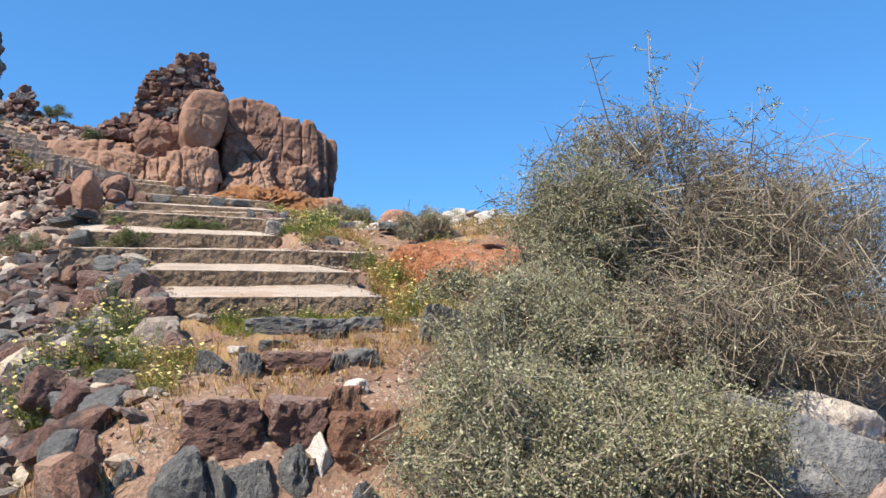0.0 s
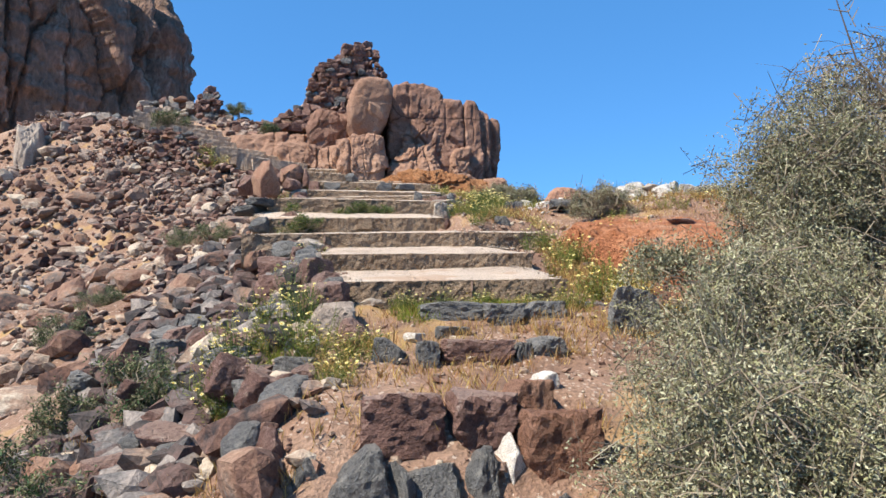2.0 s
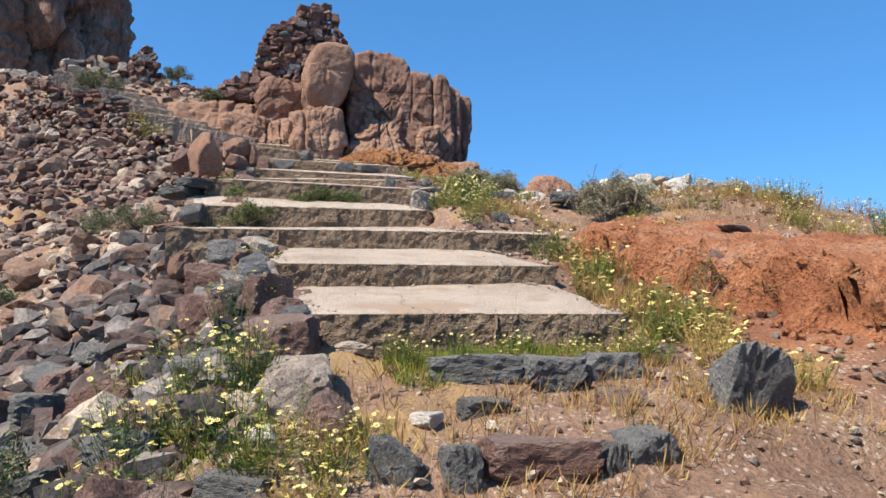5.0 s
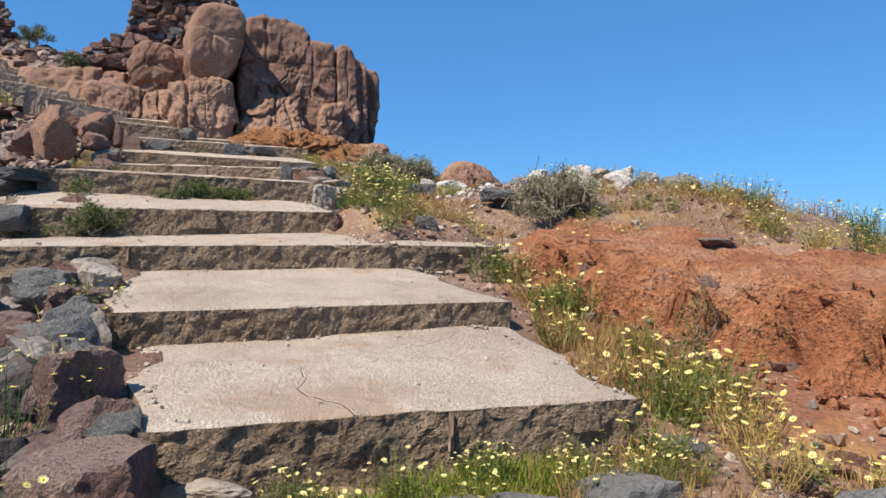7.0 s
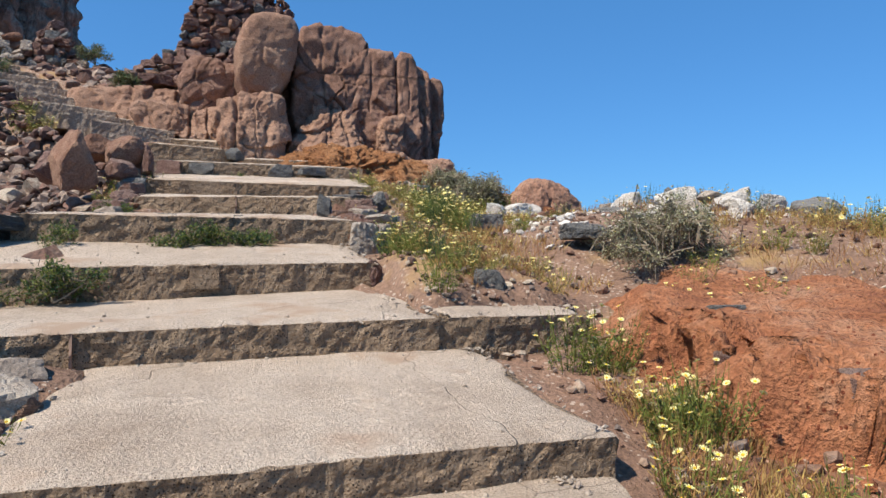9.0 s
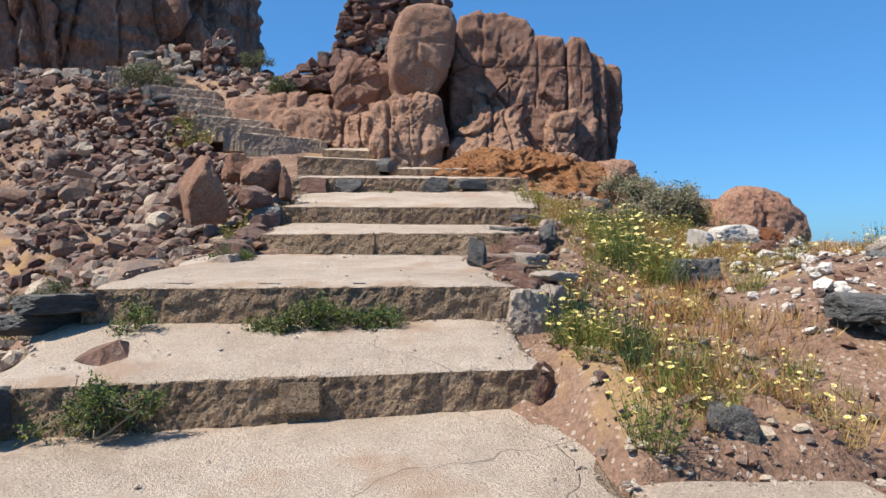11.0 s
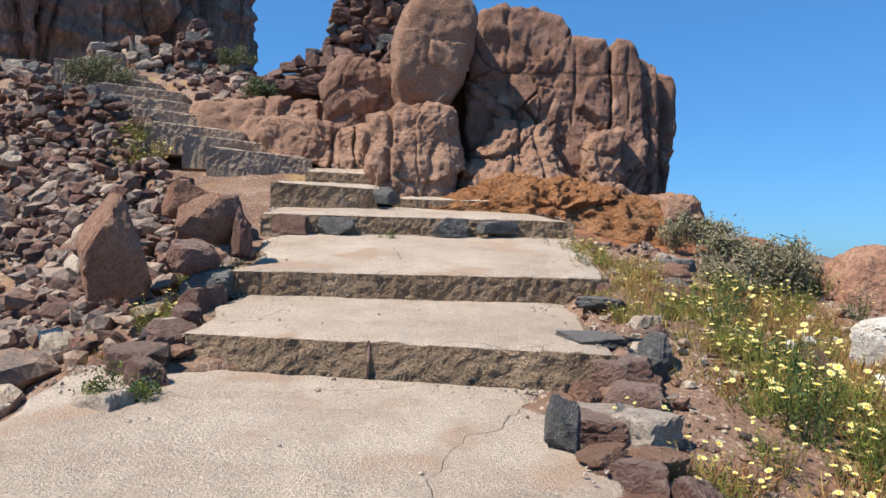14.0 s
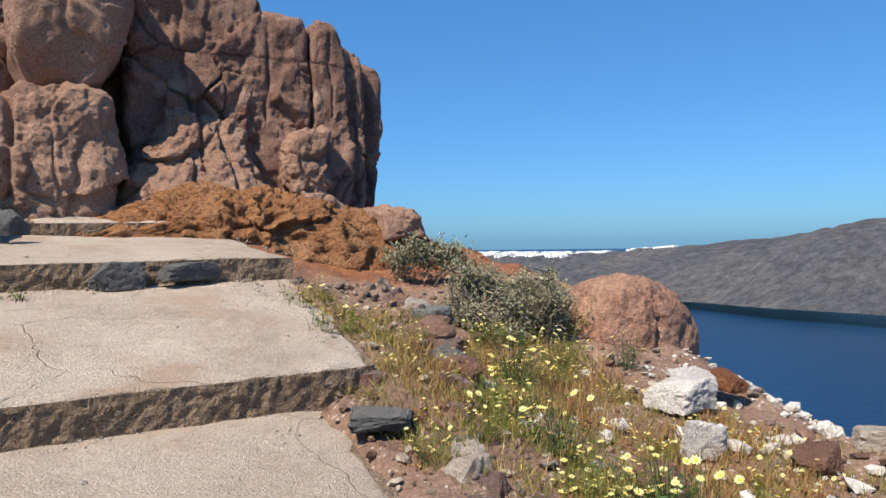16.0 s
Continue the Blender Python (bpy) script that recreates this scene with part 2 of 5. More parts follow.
def sea_material():
    m = bpy.data.materials.new("deep_sea")
    m.use_nodes = True
    n, link = m.node_tree.nodes, m.node_tree.links.new
    b = n["Principled BSDF"]
    b.inputs["Base Color"].default_value = (0.005, 0.026, 0.068, 1)
    b.inputs["Roughness"].default_value = 0.35
    b.inputs["Specular IOR Level"].default_value = 0.25
    tc = n.new("ShaderNodeNewGeometry")
    t = n.new("ShaderNodeTexNoise")
    t.inputs["Scale"].default_value = 0.25
    t.inputs["Detail"].default_value = 5
    link(tc.outputs["Position"], t.inputs["Vector"])
    bp = n.new("ShaderNodeBump")
    bp.inputs["Strength"].default_value = 0.5
    bp.inputs["Distance"].default_value = 0.6
    link(t.outputs["Fac"], bp.inputs["Height"])
    link(bp.outputs["Normal"], b.inputs["Normal"])
    return m


M_SEA = sea_material()


# ---- mesh tools ----
def lattice(i, seed):
    """Repeatable random values in 0..1 for integer lattice points."""
    h = (i[..., 0].astype(np.int64) * 374761393 + i[..., 1].astype(np.int64) * 668265263 + i[..., 2].astype(np.int64) * 2147483647 + seed * 1274126177) & 0xFFFFFFFF
    h = ((h ^ (h >> 13)) * 1274126177) & 0xFFFFFFFF
    h = h ^ (h >> 16)
    return (h & 0xFFFF) / 65535.0


def vnoise(p, seed=0):
    """Smooth value noise in -1..1 at points p (n, 3)."""
    i = np.floor(p).astype(np.int64)
    u = p - i
    u = u * u * (3 - 2 * u)
    out = 0
    for dx in (0, 1):
        for dy in (0, 1):
            for dz in (0, 1):
                w = (u[..., 0] if dx else 1 - u[..., 0]) * (u[..., 1] if dy else 1 - u[..., 1]) * (u[..., 2] if dz else 1 - u[..., 2])
                out = out + w * lattice(i + np.array([dx, dy, dz]), seed)
    return out * 2 - 1


def fbm(p, seed=0, octaves=4, ridge=False):
    out, amp = 0, 1.0
    for o in range(octaves):
        v = vnoise(p * 2.03**o + o * 17.3, seed + o)
        out = out + amp * ((1 - 2 * np.abs(v)) if ridge else v)
        amp *= 0.5
    return out


ICO = {}


def ico(sub):
    if sub not in ICO:
        bm = bmesh.new()
        bmesh.ops.create_icosphere(bm, subdivisions=sub, radius=1)
        ICO[sub] = (np.array([v.co for v in bm.verts]), np.array([[v.index for v in f.verts] for f in bm.faces]))
        bm.free()
    return ICO[sub]


def mesh_data(name, verts, faces, mat, smooth=False):
    me = bpy.data.meshes.new(name)
    me.from_pydata(np.asarray(verts, float).tolist(), [], faces if isinstance(faces, list) else np.asarray(faces).tolist())
    if smooth:
        me.polygons.foreach_set("use_smooth", np.ones(len(me.polygons), bool))
    for k in (mat if isinstance(mat, (list, tuple)) else [mat]):
        me.materials.append(k)
    me.update()
    return me


def part(name, me, parent=None, label="", m=None):
    """One mesh object, under a thing or a part if a parent is given."""
    ob = new(name, me)
    if m is not None:
        ob.matrix_basis = m
    ob.parent = parent
    if label:
        ob["label"] = label
    return ob


def rock_shape(sub, seed, planes=12, lumps=0.12, rough=0.05, hard=16, freq=1.4, low=0.62, boxy=False):
    """A broken, angular stone of about unit radius: a ball cut by planes, then roughened."""
    rng = np.random.RandomState(seed)
    d, f = ico(sub)
    n = rng.normal(size=(planes, 3))
    n /= np.linalg.norm(n, axis=1)[:, None]
    n = np.vstack([n, [[0, 0, -1], [0, 0, 1]]])
    dist = np.r_[rng.uniform(low, min(1.0, low + 0.38), planes), 0.75, 0.85]
    if boxy:
        n = np.vstack([n, np.array([[1, 0.1, 0], [-1, 0, 0.1], [0, 1, 0], [0.1, -1, 0], [0, 0.1, 1]])])
        dist = np.r_[dist, 0.62, 0.66, 0.6, 0.6, 0.62]
    s = np.maximum(d @ n.T, 0) / dist
    r = np.minimum(1.15, (np.sum(s**hard, 1) + 1e-9) ** (-1 / hard))
    p = d * r[:, None]
    k = 1 + lumps * fbm(p * freq + seed * 3.7, seed, 3) + rough * fbm(p * freq * 5 + seed, seed + 9, 3)
    return p * k[:, None], f


def rot_z(a):
    c, s = math.cos(a), math.sin(a)
    return np.array([[c, -s, 0], [s, c, 0], [0, 0, 1]])


# ---- ground ----
PROFILE_Y = [-60, -12, -8.5, -6, -4.8, -4.62, -4.56, -4.46, -4.15, -3.62, -3.42, -2.98, -2.78, -2.3, -1.2, 0, 1, 1.75, 3.5, 4.85, 6.7, 8.2, 9.5, 12.3, 14.5, 19, 30, 60]
PROFILE_Z = [-30, -2.9, -2.12, -1.85, -1.64, -1.6, -1.46, -1.43, -1.25, -1.18, -1.05, -0.98, -0.88, -0.81, -0.50, -0.20, 0.10, 0.38, 0.72, 1.02, 1.45, 1.85, 2.6, 4.1, 4.75, 5.4, 5.5, 3.0]
RIGHT_Y = [-60, -9, -6, -4, -3, -2, -1, -0.4, 0.1, 1, 2, 3, 4, 5.5, 7, 9, 14, 60]
RIGHT_Z = [-30, -2.0, -1.6, -1.05, -0.84, -0.68, -0.5, -0.3, 0.08, 0.42, 0.68, 0.66, 0.74, 1.0, 1.35, 1.7, 1.6, -6]


def sstep(a, b, x):
    t = np.clip((x - a) / (b - a), 0, 1)
    return t * t * (3 - 2 * t)


def left_edge(y):
    return np.interp(y, [6, 8, 10, 12, 14, 60], [-1.75, -2.7, -4.3, -6.4, -8.5, -30])


VERGE_Y = [1.7, 2.6, 3.4, 4.0, 4.6, 5.6, 6.6]
VERGE_X = [0.12, 0.24, 0.5, 0.8, 1.12, 1.58, 1.8]


def ground_z(x, y):
    x, y = np.asarray(x, float), np.asarray(y, float)
    base = np.interp(y, PROFILE_Y, PROFILE_Z)
    d = np.maximum(0, left_edge(y) - x)
    left = base - 0.12 * sstep(0, 0.5, d) - 0.46 * d + 0.012 * np.minimum(d, 14) ** 1.6
    right = np.interp(y, RIGHT_Y, RIGHT_Z)
    k = sstep(0.45 + 0.5 * sstep(2, 3, y), 2.2, x)
    z = np.where(x < 0, left, base * (1 - k) + right * k)
    z = z + np.interp(y, [-0.6, 0.8], [0.38, 0.16]) * sstep(2.0, 3.4, x) * sstep(-3.5, -1, y) * (1 - sstep(2.5, 4, y))
    edge = np.interp(y, [-9, -2, 1, 4, 6, 9], [7.0, 5.2, 3.9, 3.1, 3.7, 4.2])
    over = np.maximum(0, x - edge)
    z = z - 0.5 * over - 0.06 * np.minimum(over, 6) ** 2
    west = np.interp(y, [-1.3, -1.2, -0.1, 0.0, 3.6, 3.7], [-1.36, -1.44, -1.46, -2.1, -1.8, -1.35])
    east = np.interp(y, [-1.3, -0.1, 0.0, 0.15, 0.2, 3.1, 3.2, 4.8, 4.9, 6.6, 6.7], [0.22, 0.16, 0.7, 0.7, -0.12, -0.15, 0.24, 0.5, 0.76, 1.05, 0.98])
    strip = sstep(0.0, 0.12, x - west) * sstep(0.0, 0.12, east - x) * sstep(-2.4, -2.25, y) * (1 - sstep(8.2, 8.8, y))
    z = z - 0.42 * strip
    z = z + 0.2 * sstep(0.0, 0.15, x) * (1 - sstep(0.7, 1.1, x)) * sstep(0.15, 0.35, y) * (1 - sstep(1.0, 1.6, y))
    z = z + 0.12 * sstep(0.45, 0.8, x - 0.25 * sstep(4.6, 5.0, y)) * (1 - sstep(1.05, 1.3, x)) * sstep(3.2, 3.6, y) * (1 - sstep(6.2, 6.9, y))
    side = np.interp(y, VERGE_Y, VERGE_X) + 0.06 * np.sin(y * 7.0) + 0.04 * np.sin(y * 17.0 + 1.0)
    level = np.interp(y, [1.7, 2.9, 3.3, 4.9, 6.7], [0.44, 0.6, 0.82, 1.12, 1.5])
    verge = sstep(0.02, 0.1, x - east) * (1 - sstep(-0.04, 0.05, x - side)) * sstep(1.7, 1.9, y) * (1 - sstep(6.5, 6.9, y))
    z = z + verge * np.maximum(0, level - z)
    flight = np.interp(y, [9.3, 12.4], [-1.85, -4.8]) - 0.6
    z = z - 0.38 * (1 - sstep(0.75, 1.0, np.abs(x - flight))) * sstep(8.9, 9.2, y) * (1 - sstep(12.8, 13.4, y))
    p = np.stack([x, y, 0 * x], -1)
    bumpy = 0.045 + 0.10 * sstep(0.2, 2.0, d)
    return z + bumpy * fbm(p * 1.3, 3, 4) + 0.02 * fbm(p * 6, 8, 3)


def build_ground():
    far = np.array([0.4, 1, 2, 4, 7, 11, 17, 26, 40, 70, 120, 240])
    xs = np.r_[-7.5 - far[::-1], np.arange(-7.5, 4.8, 0.065), 4.8 + far]
    ys = np.r_[-9.5 - far[::-1], np.arange(-9.5, 15, 0.07), 15 + far]
    gx, gy = np.meshgrid(xs, ys)
    z = np.maximum(ground_z(gx.ravel(), gy.ravel()), -90)
    v = np.c_[gx.ravel(), gy.ravel(), z]
    w, h = len(xs), len(ys)
    i = (np.arange(h - 1)[:, None] * w + np.arange(w - 1)).ravel()
    f = np.c_[i, i + 1, i + w + 1, i + w]
    me = mesh_data("ground", v, f, M_GROUND, True)
    at = me.attributes.new("earth", "FLOAT", "POINT")
    x, y = v[:, 0], v[:, 1]
    e = sstep(0.3, 1.2, x + 0.4 * fbm(v * 0.9, 21, 3)) * (1 - sstep(-0.7, 0.2, y + 0.5 * fbm(v * 0.8, 22, 3)))
    e = e * (1 - sstep(2.6, 4.2, x + 0.8 * fbm(v * 0.7, 23, 3))) * sstep(-3.6, -2.0, y + 0.7 * fbm(v * 0.9, 24, 3)) * (0.55 + 0.35 * fbm(v * 1.3, 25, 3))
    e = np.clip(e, 0, 1)
    e = np.maximum(e, sstep(0.6, 1.2, x) * sstep(7.0, 7.6, y))
    at.data.foreach_set("value", e.astype(np.float32))
    return tagged(part("ground", me), "gravelly volcanic hillside with pinkish and orange soil", "ground", kind="structure")


build_ground()
sea_me = mesh_data("sea", [(-4800, -4800, -58), (4800, -4800, -58), (4800, 4800, -58), (-4800, 4800, -58)], [[0, 1, 2, 3]], M_SEA)
tagged(part("water", sea_me), "deep blue sea far below the slope", "sea", kind="structure")


# ---- concrete staircase ----
RISER_ROWS = 16


def step_block(name, a, b, depth_a, depth_b, drop, seed, parent, back_a=None, back_b=None, slant=(0.0, 0.0)):
    """A cast step: front edge from a to b (left, right), treads running back, chipped nosing and a rough riser."""
    a, b = np.array(a, float), np.array(b, float)
    nu = max(24, int(np.linalg.norm(b - a) / 0.014))
    tread = np.r_[0.0, 0.008, 0.03, 0.07, np.arange(0.12, 1.01, 0.055)]
    tread = np.unique(np.clip(tread / tread[-1], 0, 1))
    u = np.linspace(0, 1, nu + 1)
    back = np.stack([np.zeros(nu + 1), np.ones(nu + 1), np.zeros(nu + 1)], -1)
    rows = []
    base = a + u[:, None] * (b - a)
    wav = 0.014 * fbm(np.c_[u * np.linalg.norm(b - a) * 1.5, 0 * u, 0 * u] + seed, seed, 3)
    chip = np.maximum(0, fbm(np.c_[u * np.linalg.norm(b - a) * 5, 0 * u, 0 * u] + seed * 2.3, seed + 4, 3) - 0.25)
    for k in np.linspace(1, 0, RISER_ROWS + 1)[:-1]:
        r = base.copy()
        r[:, 2] -= drop * k
        r[:, 1] += wav + 0.008 * fbm(r * 7, seed + 1, 3) + 0.007 * fbm(r * 30, seed + 2, 2) - 0.015 * (1 - k) + 0.02 * chip * (1 - k)
        rows.append(r)
    depth = depth_a + u * (depth_b - depth_a)
    back_a = a[2] + 0.02 if back_a is None else back_a
    back_b = b[2] + 0.02 if back_b is None else back_b
    climb = back_a + u * (back_b - back_a) - base[:, 2]
    for k in tread:
        r = base + back * (depth * k)[:, None]
        r[:, 0] += k * (slant[0] + u * (slant[1] - slant[0]))
        fall = np.exp(-k * depth / 0.02)
        ends = np.abs(2 * u - 1) ** 10 * np.sign(u - 0.5)
        r[:, 0] += ends * (0.07 * fbm(np.c_[k * depth * 3, 0 * u, 0 * u + np.sign(u - 0.5)], seed + 8, 3) - 0.03)
        r[:, 2] -= np.abs(ends) * 0.02
        r[:, 2] += k * climb
        r[:, 1] += wav * (1 - k) + (0.012 - 0.015) * fall
        r[:, 2] += -fall * (0.014 + 0.04 * chip + 0.008 * fbm(r * 22, seed + 5, 2)) + 0.006 * fbm(r * 2.2, seed + 6, 3) + 0.004 * fbm(r * 8, seed + 7, 2)
        rows.append(r)
    v = np.concatenate(rows)
    w, h = nu + 1, len(rows)
    i = (np.arange(h - 1)[:, None] * w + np.arange(w - 1)).ravel()
    f = np.c_[i, i + 1, i + w + 1, i + w].tolist()
    # ends and underside close the block
    n0 = len(v)
    low = min(a[2], b[2]) - drop - 0.1
    lv = rows[-1].copy()
    lv[:, 2] = low
    fv = rows[0].copy()
    fv[:, 2] = low
    v = np.concatenate([v, lv, fv])
    for j in range(nu):
        f.append([(h - 1) * w + j, (h - 1) * w + j + 1, n0 + j + 1, n0 + j])
        f.append([n0 + j, n0 + j + 1, n0 + w + j + 1, n0 + w + j])
        f.append([n0 + w + j, n0 + w + j + 1, j + 1, j])
    f.append([r * w for r in range(h)][::-1] + [n0 + w, n0])
    f.append([r * w + nu for r in range(h)] + [n0 + nu, n0 + w + nu])
    f[-2] = f[-2][:-2] + [n0, n0 + w]
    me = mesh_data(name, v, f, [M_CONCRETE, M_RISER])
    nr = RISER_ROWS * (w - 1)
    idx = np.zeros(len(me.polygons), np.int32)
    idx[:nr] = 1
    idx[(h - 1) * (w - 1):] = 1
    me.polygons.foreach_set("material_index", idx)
    return part(name, me, parent)


staircase = tagged(new("concrete_staircase"), "wide weathered concrete steps climbing a rocky hillside", "staircase", kind="structure")
# left front corner, right front corner, tread depth at both ends, riser height
STEPS = [
    ((-1.49, -2.25, -0.622), (0.15, -2.42, -0.607), 1.09, 1.24, 0.17, -0.50, -0.45, (-0.06, 0.2)),
    ((-1.6, -1.2, -0.345), (0.3, -1.22, -0.322), 1.24, 1.25, 0.23, -0.20, -0.165),
    ((-2.35, 0.0, -0.06), (0.08, 0.0, -0.004), 1.04, 1.05, 0.24, 0.0, 0.11),
    ((0.075, 0.0, -0.006), (0.91, 0.0, 0.0), 0.26, 0.22, 0.24, 0.02, 0.02),
    ((-2.3, 1.0, 0.225), (-0.02, 1.0, 0.278), 0.79, 0.79, 0.28, 0.40, 0.41),
    ((-2.15, 1.74, 0.577), (0.02, 1.74, 0.584), 2.15, 1.58, 0.24, 0.735, 0.735),
    ((-1.64, 3.86, 0.91), (0.34, 3.275, 0.909), 1.04, 1.62, 0.24, 1.04, 1.02, (0.0, 0.3)),
    ((-1.62, 4.86, 1.196), (0.82, 4.86, 1.205), 1.88, 1.88, 0.24, 1.49, 1.53, (0.0, 0.36)),
    ((-1.75, 6.7, 1.67), (1.1, 6.7, 1.685), 1.5, 1.5, 0.25, 1.86, 1.85),
    ((-0.5, 8.1, 1.956), (0.88, 8.1, 1.97), 0.8, 0.6, 0.2, 2.1, 2.1),
    ((-1.8, 7.58, 2.04), (-0.72, 7.65, 2.01), 1.0, 0.9, 0.22, 2.15, 2.14),
    ((-1.55, 8.5, 2.267), (-0.66, 8.5, 2.256), 0.8, 0.6, 0.2, 2.4, 2.4),
]
for k, s in enumerate(STEPS):
    step_block("step", s[0], s[1], s[2], s[3], s[4], 11 + 7 * k, staircase, *s[5:])


def slab_mesh(name, w, d, h, mat, seed=0):
    """A small chipped block: a bevelled box with slightly uneven faces."""
    bm = bmesh.new()
    bmesh.ops.create_cube(bm, size=1.0)
    bmesh.ops.bevel(bm, geom=bm.edges[:], offset=0.06, segments=2, affect="EDGES")
    r = random.Random(seed)
    for v in bm.verts:
        v.co = Vector((v.co.x * w, v.co.y * d, v.co.z * h)) + Vector((r.uniform(-1, 1), r.uniform(-1, 1), r.uniform(-1, 1))) * 0.03 * min(w, d, h)
    me = bpy.data.meshes.new(name)
    bm.to_mesh(me)
    bm.free()
    me.materials.append(mat)
    return me


# set-in blocks and open joints of the risers
for x, y, z, w, h in [(-0.07, -2.405, -0.685, 0.1, 0.075), (-1.0, 0.985, 0.16, 0.17, 0.12)]:
    part("set_in_block", slab_mesh("set_in_block", w, 0.05, h, M_RISER, 3), staircase, "dark rectangular block", pose(x, y, z))
for x, y, z, h in [(-0.56, -2.36, -0.69, 0.13), (-0.745, 3.57, 0.82, 0.17), (-1.52, -0.008, -0.13, 0.15)]:
    part("joint", slab_mesh("joint", 0.012, 0.02, h, M_CLIFF, 4), staircase, "dark open joint", pose(x, y, z))


# ---- rock outcrop ----
def ray_to_outline(outline, ang):
    """Distance from the origin to a closed outline in each direction."""
    q = np.array(outline, float)
    n = np.roll(q, -1, 0)
    best = np.full(len(ang), 1e9)
    d = np.c_[np.cos(ang), np.sin(ang)]
    for a, b in zip(q, n):
        e = b - a
        den = d[:, 0] * e[1] - d[:, 1] * e[0]
        den = np.where(np.abs(den) < 1e-9, 1e-9, den)
        t = (a[0] * e[1] - a[1] * e[0]) / den
        s = (a[0] * d[:, 1] - a[1] * d[:, 0]) / den
        ok = (t > 0) & (s >= -1e-6) & (s <= 1 + 1e-6)
        best = np.where(ok & (t < best), t, best)
    return np.where(best > 1e8, 0.3, best)


def profile_rock(name, outline, y_front, depth, seed, mat, label, sub=6, flat=5.0, lumps=0.1, rough=0.035, freq=1.3, cracks=(), lean=0.0, group="", category="rock",
                 ledges=0.0, blocks=0.0, flutes=0.0):
    """A rock mass with a given skyline: the outline swept round into a body with a flattish, weathered front."""
    o = np.array(outline, float)
    c = (o.max(0) + o.min(0)) / 2
    d, f = ico(sub)
    ang = np.arctan2(d[:, 2], d[:, 0])
    fine = np.linspace(-math.pi, math.pi, 241)
    rr = ray_to_outline(o - c, fine)
    rr = np.convolve(np.r_[rr[-4:-1], rr, rr[1:4]], np.ones(5) / 5, "same")[3:-3]
    r = np.interp(ang, fine, rr) * 1.045
    rho = np.sqrt(d[:, 0] ** 2 + d[:, 2] ** 2)
    body = (rho**flat + np.abs(d[:, 1]) ** flat) ** (-1 / flat)
    fore = min(0.4, depth / 3)
    yy = np.where(d[:, 1] < 0, d[:, 1] * fore, d[:, 1] * (depth - fore)) * body
    p = np.c_[c[0] + r * rho * body * np.cos(ang), yy, c[1] + r * rho * body * np.sin(ang)]
    p[:, 1] += y_front + fore + lean * (p[:, 2] - o[:, 1].min())
    nrm = d * np.array([1, 1, 1])
    q = p * freq + seed
    disp = lumps * fbm(q, seed, 4) + rough * fbm(q * 5, seed + 3, 3)
    disp += 0.35 * rough * fbm(q * 15, seed + 4, 2)
    disp += -0.35 * lumps * np.maximum(0, fbm(q * np.array([1.4, 1.4, 0.9]) + 9, seed + 5, 3, True) - 0.55)
    if flutes:
        disp += flutes * fbm(p * np.array([4.5, 4.5, 0.5]) + seed, seed + 6, 3, True)
    if blocks:
        br = np.random.RandomState(seed)
        count = int(np.clip(np.ptp(o[:, 0]) * np.ptp(o[:, 1]) * 7, 9, 34))
        seeds = np.c_[br.uniform(o[:, 0].min(), o[:, 0].max(), count), br.uniform(y_front - 0.3, y_front + 0.8, count), br.uniform(o[:, 1].min(), o[:, 1].max(), count)]
        warp = p + 0.12 * np.c_[fbm(q * 1.5, 81, 2), fbm(q * 1.5, 82, 2), fbm(q * 1.5, 83, 2)]
        gap = (((warp[:, None, :] - seeds[None]) * np.array([1.25, 1.0, 0.85])) ** 2).sum(-1)
        near = np.sort(gap, 1)[:, :2]
        cell = gap.argmin(1)
        tilt = br.normal(size=(count, 3)) * np.array([1.0, 0.3, 0.7])
        slope = ((p - seeds[cell]) * tilt[cell]).sum(1)
        seam = near[:, 1] - near[:, 0]
        disp += blocks * (0.7 * br.uniform(-1, 1, count)[cell] + 0.9 * np.clip(slope, -0.8, 0.8)) * sstep(0.0, 0.02, seam)
        disp -= 0.5 * blocks * (1 - sstep(0.0, 0.018, seam))
    pit = fbm(p * 9 + seed, seed + 12, 2)
    disp -= 0.5 * rough * sstep(0.35, 0.75, pit)
    if ledges:
        disp += ledges * (np.abs(np.mod(p[:, 2] * 2.2 + 0.6 * fbm(q, seed + 8, 2), 1) - 0.5) - 0.25)
    for x0, z0, x1, z1, wide, deep in cracks:
        t = np.clip((p[:, 2] - z0) / (z1 - z0), 0, 1)
        x = x0 + (x1 - x0) * t + 0.03 * vnoise(np.c_[p[:, 2] * 4, 0 * t, 0 * t + seed], 4)
        inside = (p[:, 2] > min(z0, z1) - 0.05) & (p[:, 2] < max(z0, z1) + 0.05)
        disp -= deep * np.exp(-(((p[:, 0] - x) / wide) ** 2)) * inside * (d[:, 1] < 0.2)
    p = p + nrm * disp[:, None]
    org = np.array([c[0], y_front + depth / 2, o[:, 1].min()])
    ob = part(name, mesh_data(name, p - org, f, mat, True), None, "", pose(*org))
    return tagged(ob, label, category, group)


def rock(name, centre, dims, seed, mat, label, sub=5, planes=12, lumps=0.14, rough=0.05, hard=16, freq=1.4, tilt=(0, 0, 0), low=0.62, category="rock", group=""):
    p, f = rock_shape(sub, seed, planes, lumps, rough, hard, freq, low)
    p = p * np.array(dims) / 2 * 1.12
    p = p @ np.array(Euler([radians(t) for t in tilt]).to_matrix()).T
    ob = part(name, mesh_data(name, p, f, mat, sub >= 4), None, "", pose(*centre))
    return tagged(ob, label, category, group)


